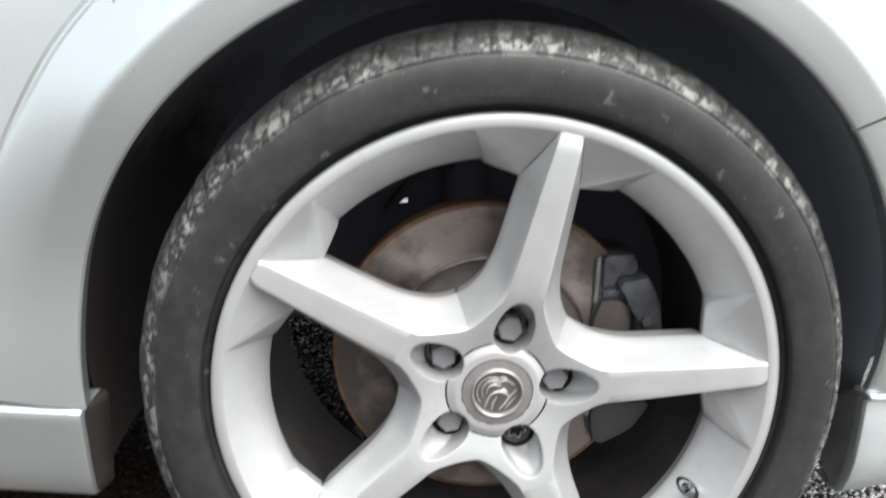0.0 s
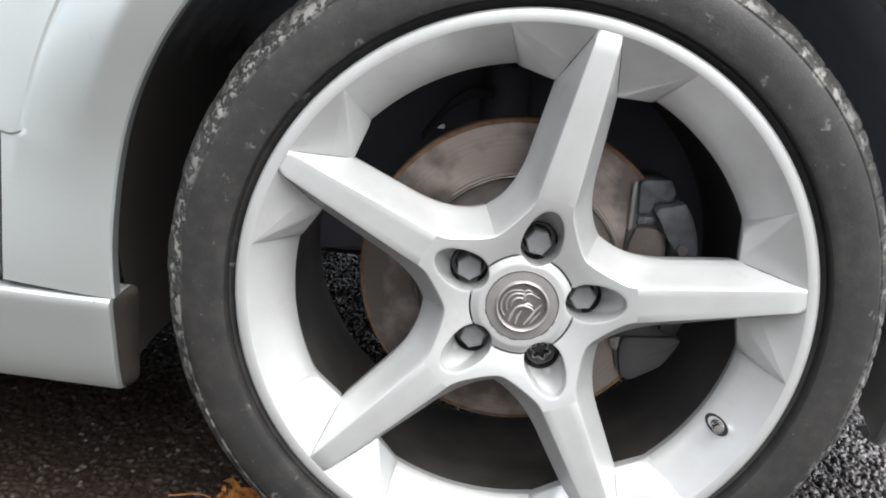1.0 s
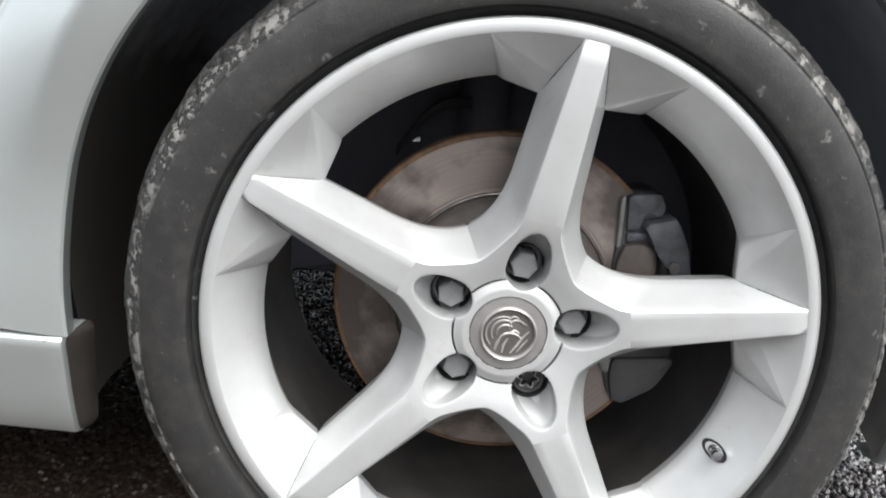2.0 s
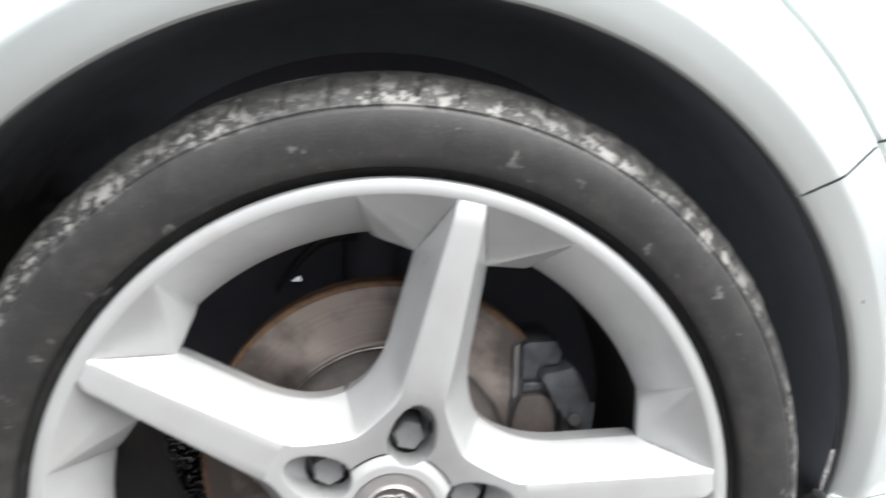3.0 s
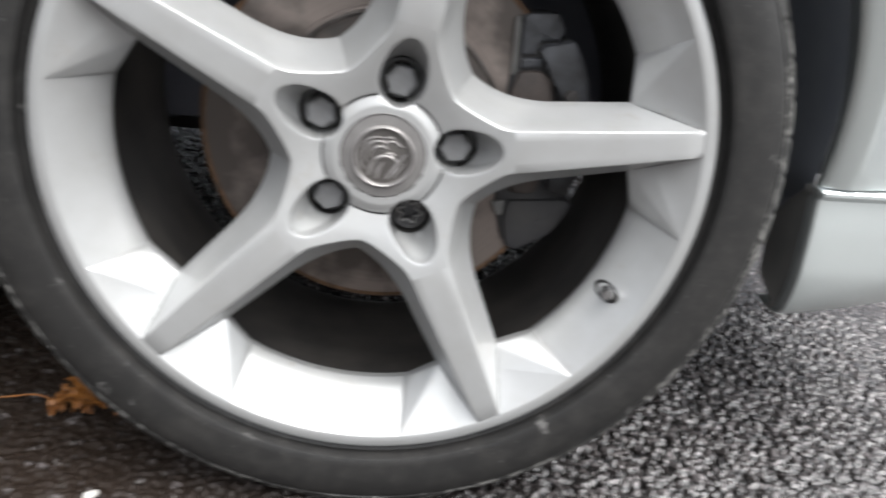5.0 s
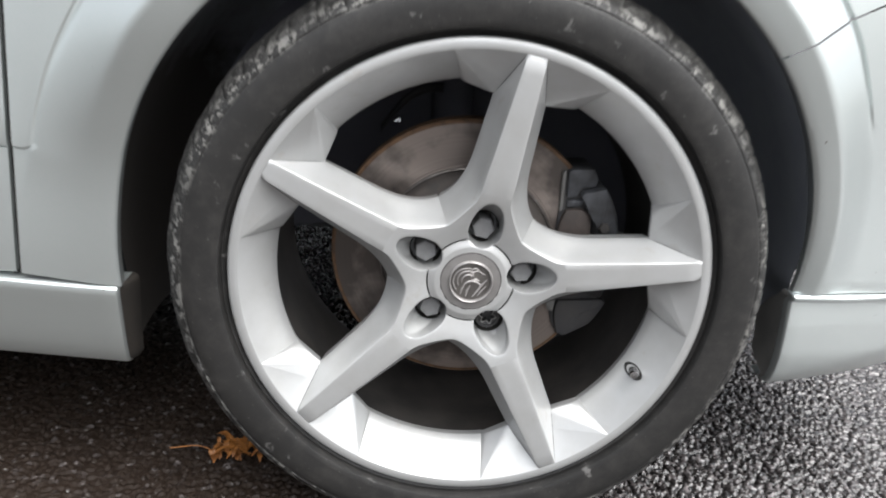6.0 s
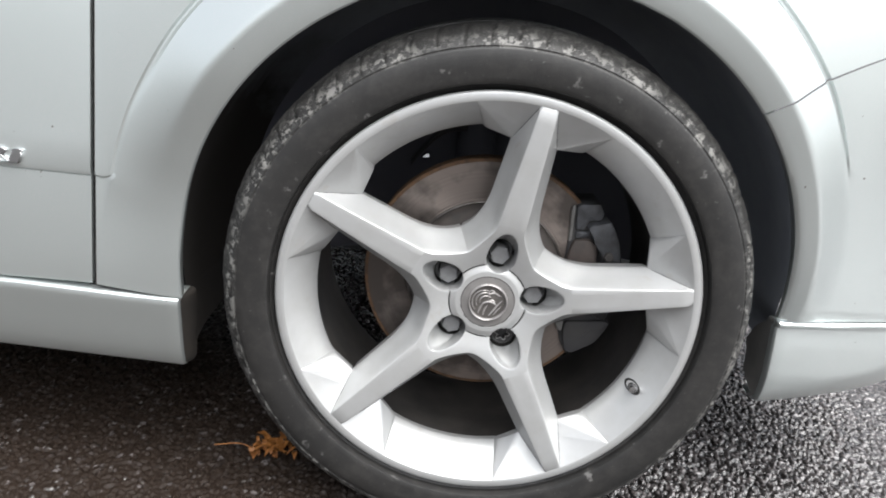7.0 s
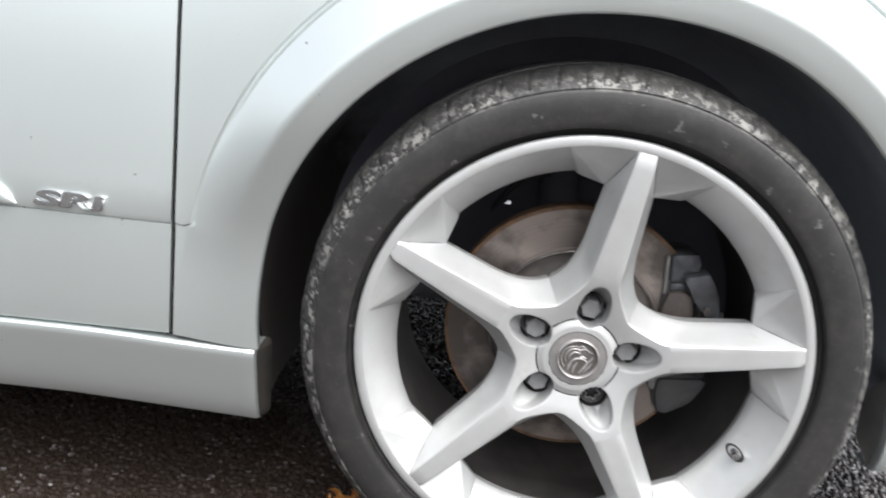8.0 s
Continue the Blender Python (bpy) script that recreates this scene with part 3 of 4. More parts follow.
def arc_points(cx, cz, r, a0, a1, n=12, squash=1.0):
    return [(cx + r * math.cos(radians(a0 + (a1 - a0) * i / n)), cz + squash * r * math.sin(radians(a0 + (a1 - a0) * i / n))) for i in range(n + 1)]


relief = Build()
for pts, wd in ((arc_points(-0.004, 0.0, 0.0145, 75, 225), 0.0011), (arc_points(-0.003, 0.0005, 0.0110, 60, 210), 0.0011), (arc_points(-0.002, 0.0, 0.0075, 50, 190), 0.0010), (arc_points(0.006, 0.006, 0.006, 200, 20), 0.0010),
                (arc_points(0.002, -0.006, 0.009, 160, 20, squash=0.7), 0.0013), ([(0.003, -0.017), (0.008, -0.010), (0.012, -0.003), (0.017, 0.003)], 0.0013), ([(0.008, -0.016), (0.012, -0.010), (0.0165, -0.004)], 0.0010),
                ([(-0.010, -0.015), (-0.0085, -0.009), (-0.006, -0.003)], 0.0014), ([(-0.004, -0.017), (-0.003, -0.010), (0.0, -0.004)], 0.0013), (arc_points(0.004, 0.011, 0.004, 0, 250), 0.0009), ([(0.007, 0.013), (0.011, 0.010), (0.015, 0.008)], 0.0010), ([(0.001, 0.001), (0.005, 0.003), (0.009, 0.001)], 0.0012)):
    s_ = swoosh(pts, wd, 0.0152, 0.0012)
    relief.grid([s_.v[i:i + 5] for i in range(0, len(s_.v), 5)])
relief.grid(revolve([(0.0236, 0.0149), (0.0231, 0.0126), (0.0222, 0.0118), (0.0214, 0.0124), (0.0209, 0.0155)], 96)[0], closed=True)
chips = ring([(0.0333, 0.0205), (0.0334, 0.0166), (0.0330, 0.0153), (0.0321, 0.0149), (0.0314, 0.0152)], 96)
chips.part("cap_edge", CHIPPED, wheel, "cap edge with flaking lacquer", 40)
ring([(0.0208, 0.0158), (0.0180, 0.0156), (0.0090, 0.0152), (0.0004, 0.0151)], 72).part("emblem_disc", EMBLEM, cap_ob, "dark recessed disc of the cap emblem", 40)
ring([(0.0312, 0.0158), (0.0314, 0.0148), (0.0319, 0.0148), (0.0321, 0.0158)], 96).part("cap_groove", BLACK, cap_ob, "dark groove round the cap", 40)
relief.part("cap_relief", CAPRELIEF, wheel, "", 60)


def hex_bolt():
    b = Build()
    n = 6
    prof = [(0.0122, 0.054), (0.0120, 0.0315), (0.0116, 0.0302), (0.0104, 0.0294), (0.0, 0.0290)]
    rows = []
    for r, y in prof:
        rows.append([(r * math.cos(radians(60 * j + 8)), y, r * math.sin(radians(60 * j + 8))) for j in range(n)])
    b.grid(rows, closed=True)
    rows = []
    for r, y in ((0.0166, 0.0535), (0.0166, 0.0510), (0.0155, 0.0495), (0.0130, 0.0495)):
        rows.append([(r * math.cos(radians(10 * j)), y, r * math.sin(radians(10 * j))) for j in range(36)])
    b.grid(rows, closed=True)
    return b.mesh("wheel_bolt", BOLTGREY, 30, 1e-6)


def locking_bolt():
    b = Build()
    rows = []
    for r, y in ((0.0146, 0.055), (0.0146, 0.0400), (0.0134, 0.0383), (0.0112, 0.0383), (0.0098, 0.0400)):
        rows.append([(r * math.cos(radians(5 * j)), y, r * math.sin(radians(5 * j))) for j in range(72)])
    for r, y in ((0.0074, 0.0400), (0.0068, 0.0470), (0.0, 0.0470)):
        rows.append([(r * (1 + 0.24 * math.cos(radians(6 * 5 * j))) * math.cos(radians(5 * j)), y, r * (1 + 0.24 * math.cos(radians(6 * 5 * j))) * math.sin(radians(5 * j))) for j in range(72)])
    b.grid(rows, closed=True)
    return b.mesh("locking_bolt", LOCKSTEEL, 30, 1e-6)


def key_star():
    """Bright worn edge of the star-shaped key recess."""
    rows = []
    for grow, y in ((1.22, 0.0399), (1.16, 0.0386), (1.02, 0.0386), (0.96, 0.0402)):
        rows.append([(0.0070 * grow * (1 + 0.24 * math.cos(radians(30 * j))) * math.cos(radians(5 * j)), y, 0.0070 * grow * (1 + 0.24 * math.cos(radians(30 * j))) * math.sin(radians(5 * j))) for j in range(72)])
    return Build().grid(rows, closed=True).mesh("key_star", STEEL, 30, 1e-6)


def well_shade():
    """Sleeve added round a bolt, deep in its pocket: dust and wall shadow as colour."""
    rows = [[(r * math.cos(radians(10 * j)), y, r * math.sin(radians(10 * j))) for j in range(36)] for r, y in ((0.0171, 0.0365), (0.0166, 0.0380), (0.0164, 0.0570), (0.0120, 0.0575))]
    return Build().grid(rows, closed=True).mesh("well_shade", WELL, 30, 1e-6)


bolt_me, lock_me, star_me, well_me = hex_bolt(), locking_bolt(), key_star(), well_shade()
for k in range(5):
    ob = part_mesh("wheel_bolt", bolt_me, wheel) if k < 4 else part_mesh("locking_bolt", lock_me, wheel, "bare steel locking wheel bolt")
    x, y, z = at_spoke(0.0550, 0, 0, k)
    ob.location, ob.rotation_euler = (x, 0, z), (0, radians(17 * k), 0)
    if k == 4:
        part_mesh("key_star", star_me, ob, "bright worn star recess")
    sleeve = part_mesh("well_shade", well_me, wheel, "black sleeve added for dust and shadow round the bolt")
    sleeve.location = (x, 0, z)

# valve
valve = Build()
vx, vz = 0.1890, 0.2085
for prof in (((0.0046, 0.036), (0.0046, 0.0250), (0.0042, 0.0240)), ((0.0042, 0.0245), (0.0052, 0.0238), (0.0052, 0.0215), (0.0047, 0.0208), (0.0047, 0.0190), (0.0052, 0.0183), (0.0052, 0.0120), (0.0044, 0.0104), (0.0, 0.0101))):
    valve.grid([[(vx + r * math.cos(radians(15 * j)) + 0.004 * (y - 0.010) / 0.02, y, vz + r * math.sin(radians(15 * j)) - 0.004 * (y - 0.010) / 0.02) for j in range(24)] for r, y in prof], closed=True)
valve.part("valve", CHROME, wheel, "short metal tyre valve with cap")
ring_b = Build()
gx0, gz0 = vx + 0.0034, vz - 0.0034
gr = math.hypot(gx0, gz0 - AXLE)
rows = []
for r, lift in ((0.0078, -0.004), (0.0075, 0.0010), (0.0062, 0.0010), (0.0040, -0.003)):
    row = []
    for j in range(24):
        x, z = gx0 + r * math.cos(radians(15 * j)), gz0 + r * math.sin(radians(15 * j))
        row.append((x, 0.0262 - 1.386 * (math.hypot(x, z - AXLE) - gr) - lift, z))
    rows.append(row)
ring_b.grid(rows, closed=True)
ring_b.part("valve_grommet", BLACK, wheel, "black rubber valve grommet")


# tyre with shoulder blocks, flattened where it stands
def tyre_mesh():
    prof = [(0.2395, 0.018), (0.2470, 0.0120), (0.2490, 0.0100), (0.2525, 0.0070), (0.2548, 0.0058), (0.2553, 0.0040), (0.2557, -0.0040), (0.2563, -0.0062), (0.2590, -0.0074), (0.2634, -0.0080), (0.2680, -0.0086), (0.2725, -0.0091), (0.2770, -0.0093), (0.2810, -0.0092), (0.2850, -0.0089),
            (0.2905, -0.0078), (0.2925, -0.0070), (0.2932, -0.0060), (0.2942, -0.0059), (0.2950, -0.0062), (0.2985, -0.0036), (0.3020, 0.0000), (0.3060, 0.0052), (0.3095, 0.0110), (0.3122, 0.0170), (0.3142, 0.0235),
            (0.3160, 0.0310), (0.3166, 0.0400), (0.3168, 0.0440), (0.3100, 0.0448), (0.3100, 0.0520), (0.3175, 0.0530), (0.3180, 0.0800), (0.3110, 0.0810), (0.3110, 0.0880), (0.3182, 0.0890), (0.3182, 0.1150),
            (0.3110, 0.1160), (0.3110, 0.1230), (0.3178, 0.1240), (0.3165, 0.1700), (0.3120, 0.1900), (0.3020, 0.2060), (0.2850, 0.2130), (0.2650, 0.2110), (0.2500, 0.2020), (0.2400, 0.1950)]
    blocks, per = 66, 14
    n = blocks * per
    rng = random.Random(5)
    wob = [rng.uniform(-1, 1) for _ in range(blocks)]
    rows = []
    for r, y in prof:
        row = []
        for j in range(n):
            a = 2 * math.pi * j / n
            # grooves lean a little and fade out on the sidewall
            lean = (y - 0.01) * 1.2
            ph = ((j / per) + lean * 6) % 1.0
            blk = int(j / per + lean * 6) % blocks
            gr = 1 - min(1.0, abs(ph - 0.5) / 0.075)
            sip = 1 - min(1.0, abs(ph - 0.02) / 0.05)
            act = max(0.0, min(1.0, (r - 0.2965) / 0.006)) if y < 0.045 else 0.0
            dep = act * (0.0022 * max(0, gr) ** 0.7 + 0.0008 * max(0, sip) + 0.0006 * wob[blk])
            rr = r - dep
            yy = y + dep * (0.6 if y < 0.03 else 0.0)
            x, z = rr * math.cos(a), AXLE + rr * math.sin(a)
            if z < 0.012:
                push = (0.012 - z)
                yy += (-1 if y < 0.1 else 1) * 0.35 * push
                z = max(0.0012, 0.012 - push * 0.88)
            row.append((x, yy, z))
        rows.append(row)
    b = Build()
    b.grid(rows, closed=True)
    return b.mesh("tyre", RUBBER, 40, 0)


part_mesh("tyre", tyre_mesh(), wheel, "black low-profile tyre with dried mud on its shoulder")

# two moulded black bars on the sidewall by the rim
bars = Build()
for a0, a1, r0, r1 in ((-66.6, -62.4, 0.2494, 0.2528), (-66.2, -63.2, 0.2561, 0.2585)):
    rows = []
    for i in range(7):
        a = radians(a0 + (a1 - a0) * i / 6)
        rows.append([(r * math.cos(a), (0.0072 if r < 0.2535 else -0.0062 if r < 0.257 else -0.0072) - e, AXLE + r * math.sin(a)) for r, e in ((r0, 0), (r0 + 0.0004, 0.0020), (r1 - 0.0004, 0.0020), (r1, 0))])
    bars.grid(rows)
bars.part("sidewall_mark", BLACK, wheel, "black painted bars on the sidewall", 30, 0)

# ---- brake behind the wheel ----
disc = ring([(0.0990, 0.1060), (0.0998, 0.1020), (0.1012, 0.1008), (0.1030, 0.1010), (0.1040, 0.1020), (0.1505, 0.1020), (0.1520, 0.1035), (0.1520, 0.1220), (0.1000, 0.1230)], 160)
disc.part("brake_disc", DISC, car, "brown-grey steel brake disc with a rusty edge", 30)
ring([(0.1500, 0.1014), (0.1530, 0.1016), (0.1545, 0.1032), (0.1545, 0.1230), (0.1505, 0.1235)], 160).part("disc_edge", RUST, car, "rusty orange edge of the brake disc", 30)
ring([(0.0002, 0.0560), (0.0350, 0.0560), (0.0700, 0.0570), (0.0860, 0.0760), (0.0930, 0.0840), (0.0960, 0.0880), (0.0985, 0.1050)], 96).part("disc_hat", HATIRON, car, "dull iron hat of the brake disc", 30)


def casting(outline, y0, y1, soft, seed):
    """A cast piece: an outline in the wheel's plane, rounded at the front and a little uneven."""
    rng = random.Random(seed)
    pts = []
    for (xa, za), (xb, zb) in zip(outline, outline[1:] + outline[:1]):
        for t in (0.0, 0.25, 0.5, 0.75):
            pts.append((xa + (xb - xa) * t + rng.uniform(-0.0004, 0.0004), za + (zb - za) * t + rng.uniform(-0.0004, 0.0004)))
    n = len(pts)
    pts = [tuple(0.15 * pts[i - 1][d] + 0.7 * pts[i][d] + 0.15 * pts[(i + 1) % n][d] for d in (0, 1)) for i in range(n)]
    cx, cz = sum(p[0] for p in pts) / n, sum(p[1] for p in pts) / n
    b = Build()
    rows = []
    for inset, y in ((0.0, y1), (0.0, y0 + soft), (0.3 * soft, y0 + 0.3 * soft), (soft, y0)):
        rows.append([(x + (cx - x) * inset / max(0.004, math.hypot(cx - x, cz - z)), y, z + (cz - z) * inset / max(0.004, math.hypot(cx - x, cz - z))) for x, z in pts])
    for k in (0.45, 0.75):
        rows.append([(x + (cx - x) * k, y0 - 0.0006 + rng.uniform(-0.0005, 0.0005), z + (cz - z) * k) for x, _, z in rows[3]])
    rows.append([(cx + 0.0002 * math.cos(6.283 * i / n), y0 - 0.0006, cz + 0.0002 * math.sin(6.283 * i / n)) for i in range(n)])
    return b.grid(rows, closed=True)


caliper = casting([(0.1200, 0.3860), (0.1240, 0.3905), (0.1370, 0.3935), (0.1470, 0.3970), (0.1570, 0.3810), (0.1635, 0.3670), (0.1685, 0.3450), (0.1695, 0.3150), (0.1670, 0.2850), (0.1600, 0.2640),
                   (0.1430, 0.2680), (0.1420, 0.3000), (0.1400, 0.3450), (0.1390, 0.3660), (0.1280, 0.3710), (0.1275, 0.3800)], 0.084, 0.165, 0.0045, 3).part("brake_caliper", CAST, car, "dirty grey cast brake caliper", 40, 0)
for outline, y0, y1, soft, seed, mat, name, label in (
        ([(0.1040, 0.4110), (0.1100, 0.4140), (0.1330, 0.4160), (0.1390, 0.4030), (0.1370, 0.3950), (0.1180, 0.3915), (0.1168, 0.3815), (0.1060, 0.3805)], 0.0925, 0.150, 0.003, 4, CAST, "bracket", ""),
        ([(0.1060, 0.3672), (0.1255, 0.3690), (0.1372, 0.3640), (0.1382, 0.3450), (0.1400, 0.3000), (0.1350, 0.2640), (0.1120, 0.2620), (0.1020, 0.3000), (0.0995, 0.3400)], 0.0915, 0.150, 0.004, 5, PISTON, "piston_housing", "rust-stained piston housing"),
        ([(0.1110, 0.2560), (0.1640, 0.2600), (0.1700, 0.2560), (0.1550, 0.2270), (0.1250, 0.2090), (0.1150, 0.2120), (0.1090, 0.2390)], 0.0935, 0.150, 0.004, 6, CHASSIS, "bracket", "black lower end of the bracket"),
        ([(0.1180, 0.3790), (0.1262, 0.3795), (0.1240, 0.3725), (0.1075, 0.3695), (0.1068, 0.3780)], 0.0935, 0.150, 0.0015, 7, CAST, "pad_clip", ""),
        ([(0.0985, 0.4080), (0.1025, 0.4120), (0.1040, 0.3650), (0.1000, 0.3620)], 0.0965, 0.120, 0.001, 8, FLAP, "brake_pad", "dark brake pad"),
        ([(0.0985, 0.2520), (0.1100, 0.2560), (0.1080, 0.2400), (0.1020, 0.2420)], 0.0950, 0.120, 0.001, 9, FLAP, "brake_pad", "dark brake pad"),
        # solid black sheet added to draw the shade in the caliper's gap
        ([(0.1000, 0.4080), (0.1500, 0.3900), (0.1640, 0.3400), (0.1640, 0.2800), (0.1500, 0.2300), (0.1120, 0.2150), (0.1010, 0.2500), (0.0985, 0.3100), (0.1000, 0.3600)], 0.0985, 0.150, 0.002, 10, CHASSIS, "gap_shade", "black sheet standing in for the shaded gap behind the caliper")):
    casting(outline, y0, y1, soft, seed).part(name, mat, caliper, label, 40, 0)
for x, z in ((0.150, 0.352), (0.152, 0.292)):
    rows = [[(x + r * math.cos(radians(60 * j)), y, z + r * math.sin(radians(60 * j))) for j in range(6)] for r, y in ((0.0062, 0.090), (0.0062, 0.0795), (0.0052, 0.0785), (0.0004, 0.0785))]
    Build().grid(rows, closed=True).part("guide_bolt", HATIRON, caliper, "", 30, 0)
ring([(0.002, 0.134), (0.152, 0.134), (0.158, 0.129), (0.1595, 0.134), (0.152, 0.141)], 64, 215, 330).part("splash_shield", CHASSIS, car, "black splash shield behind the disc")
ring([(0.0976, 0.1016), (0.0982, 0.0992), (0.0992, 0.0988), (0.1002, 0.0994), (0.1006, 0.1012)], 120).part("disc_shoulder", WORNSTEEL, car, "bright worn shoulder of the brake disc", 40)
# steering knuckle, drive shaft and strut behind
shaft = Build()
for (r, y0, y1, cx, cz) in ((0.045, 0.14, 0.26, 0, 0), (0.014, 0.24, 0.62, 0, 0)):
    shaft.grid([[(cx + r * math.cos(radians(15 * j)), y, AXLE + cz + r * math.sin(radians(15 * j))) for j in range(24)] for y in (y0, y1)], closed=True)
shaft.part("drive_shaft", BLACK, car, "black drive shaft")
strut = Build()
strut.grid([[(-0.02 + 0.027 * math.cos(radians(15 * j)), 0.25 + 0.027 * math.sin(radians(15 * j)) + 0.12 * (z - 0.3), z) for j in range(24)] for z in (0.30, 0.40, 0.50)], closed=True)
strut.part("suspension_strut", INNER, car, "black suspension strut")

hose = Build()
path = [(-0.035 - 0.075 * t, 0.245 - 0.02 * math.sin(t * 2.5), 0.47 - 0.055 * t + 0.02 * math.sin(t * 3.1)) for t in np.linspace(0, 1, 12)]
hose.grid([[(x, y + 0.006 * math.cos(radians(45 * j)), z + 0.006 * math.sin(radians(45 * j))) for j in range(8)] for x, y, z in path], closed=True)
hose_ob = hose.part("brake_hose", CHASSIS, car, "black rubber brake hose")
# chrome chip added by the hose to draw a small bright glint of light
clip = Build()
clip.grid([[(-0.0895 + 0.85 * dx * k, 0.211 + dy + 0.24 * dz * k, 0.4320 + 0.85 * dz * k) for dx, dz in ((-0.0055, -0.0030), (0.0050, -0.0025), (0.0042, 0.0035), (-0.001, 0.0015))] for dy, k in ((0.012, 1.0), (0.0, 1.0), (0.0, 0.02))], closed=True)
clip.part("hose_glint", CHROME, hose_ob, "small chrome chip added for a glint of light", 20, 0)

# ---- body ----
ARCH_R = ((0, 0.358), (20, 0.3605), (43, 0.364), (65, 0.366), (90, 0.3635), (120, 0.3645), (135, 0.3662), (155, 0.3672), (163, 0.3668), (172, 0.3648), (190, 0.3642))
CREASE_R = ((0, 0.424), (24, 0.431), (30, 0.4345), (40, 0.4425), (54, 0.450), (70, 0.456), (90, 0.4585), (128, 0.4592), (143, 0.4592), (150, 0.4575), (157, 0.4566), (162, 0.4550), (168, 0.4512), (190, 0.4508))


def arch_y(deg):
    d = abs(deg - 90) / 90
    return -0.012 + 0.043 * d ** 3 + (0.011 * (1 - deg / 90) ** 2 if deg < 90 else 0.0)


def panel_y(x, z):
    """Depth of the flat part of the body's side above the line."""
    return 0.0250 + 0.045 * max(0.0, z - 0.42) + 0.14 * max(0.0, z - 0.58) ** 2


def lower_y(z):
    return 0.0235 + 0.030 * max(0.0, z - 0.30)


LINE_Z, GAP_X = 0.4115, -0.4592
FLARE_S = (0.08, 0.16, 0.23, 0.28, 0.32, 0.35, 0.385, 0.42, 0.45, 0.49, 0.54, 0.62, 0.68, 0.75, 0.81, 0.87, 0.94)


def flare(s, ya, yc, soft=0.09, top=0.385, lift=0.0065):
    """Section of the flared arch: a band leaning in below, a rounded crest, a band sloping away above."""
    crest = ya - lift
    below, above = ya + (crest - ya) * s / top, crest + (yc - crest) * (s - top) / (1 - top)
    k = float(smooth01((s - top + soft) / (2 * soft)))
    return below * (1 - k) + above * k + 0.012 * soft * math.exp(-((s - top) / (0.7 * soft)) ** 2)


def raked(rows):
    """Leans the edges beside the door gap."""
    return [[(x + 0.034 * (z - LINE_Z) * float(smooth01((-0.41 - x) / 0.05)), y, z) for x, y, z in row] for row in rows]


def fender_mesh():
    cols = list(np.linspace(43.32, 160, 76)) + [161.5, 163, 164.5, 165.6, 166.4, 166.7, 167.0, 167.6, 168.5, 170, 172, 174, 176, 178, 180, 182, 183.2]
    rows = []
    for deg in cols:
        ra, rc = float(lerp_table(deg, ARCH_R)), float(lerp_table(deg, CREASE_R))
        foot = float(smooth01((deg - 138) / 44))
        ya = arch_y(deg) * (1 - foot) + 0.0225 * foot
        upper = deg < 166.85
        yc = ya + 0.024 if deg < 100 else (arch_y(deg) + 0.024) * (1 - smooth01((deg - 100) / 67)) + 0.0246 * smooth01((deg - 100) / 67)
        line = []

        def put(r, y, tilt=True):
            d = deg - (max(0, r - 0.364) * 32 * max(0, 1 - (deg - 43.3) / 25) if deg < 68 else 0)
            d -= 0.85 * min(1.0, max(0.0, (0.4625 - r) / 0.0107)) * float(smooth01(1 - abs(deg - 166.85) / 9))
            d += 2.1 * float(smooth01((deg - 172) / 11.2)) * max(0.0, (0.459 - r) / 0.092)
            line.append((r * math.cos(radians(d)), y, AXLE + r * math.sin(radians(d))))
        # rolled edge of the arch
        put(ra + 0.016, ya + 0.030)
        put(ra + 0.004, ya + 0.022)
        put(ra + 0.0008, ya + 0.006)
        put(ra + 0.0004, ya + 0.0022)
        put(ra + 0.0022, ya + 0.0002)
        c, s = abs(math.cos(radians(deg))), math.sin(radians(deg))
        if deg > 90:
            rout = min(0.4592 / max(c, 1e-6), (0.82 - AXLE) / max(s, 1e-6)) if s > 0 else 0.4592 / c
        else:
            rout = min(0.80 / max(c, 1e-6), (0.82 - AXLE) / max(s, 1e-6))
        if not upper:
            rc = min(rc, rout - 0.004)
            yc = 0.0246 + (lower_y(AXLE + rc * math.sin(radians(deg))) - 0.0246) * smooth01((deg - 167) / 6)
        for s_ in FLARE_S:
            r = ra + (rc - ra) * s_
            bulge = 1 - 0.95 * float(smooth01((deg - 143) / 32))
            y = flare(s_, ya, yc) * bulge + (ya + (yc - ya) * smooth01(s_)) * (1 - bulge)
            put(r, y)
        if upper:
            deep = (1 - 0.7 * float(smooth01((deg - 130) / 28))) * (1 - 0.45 * float(smooth01((deg - 163) / 4)))
            half = 0.5 + 0.5 * deep
            put(rc - 0.0045 * half, yc)
            put(rc - 0.0012 * half, yc + 0.0040 * deep)
            put(rc + 0.0012 * half, yc + 0.0046 * deep)
            put(rc + 0.0034, yc + 0.0012 * deep)
            for t in (0.12, 0.3, 0.5, 0.75, 1.0):
                r = rc + 0.0034 + max(0.0005, rout - rc - 0.0034) * t
                x, z = r * math.cos(radians(deg)), AXLE + r * math.sin(radians(deg))
                put(r, (yc + 0.0008) * (1 - t) + panel_y(x, z) * t if deg > 100 else (yc + 0.0008) + 0.16 * (r - rc - 0.0034) + (0.25 * max(0, x - 0.3) ** 2))
        else:
            for t in range(9):
                r = rc + (rout - rc) * t / 8
                k = smooth01(t / 3)
                put(r, yc * (1 - k) + k * lower_y(AXLE + r * math.sin(radians(deg))))
        # edge folded in at the gap
        x, y, z = line[-1]
        line.append((x, y + 0.0015, z))
        line.append((x + (0.001 if deg > 90 else 0), y + 0.02, z))
        rows.append(line)
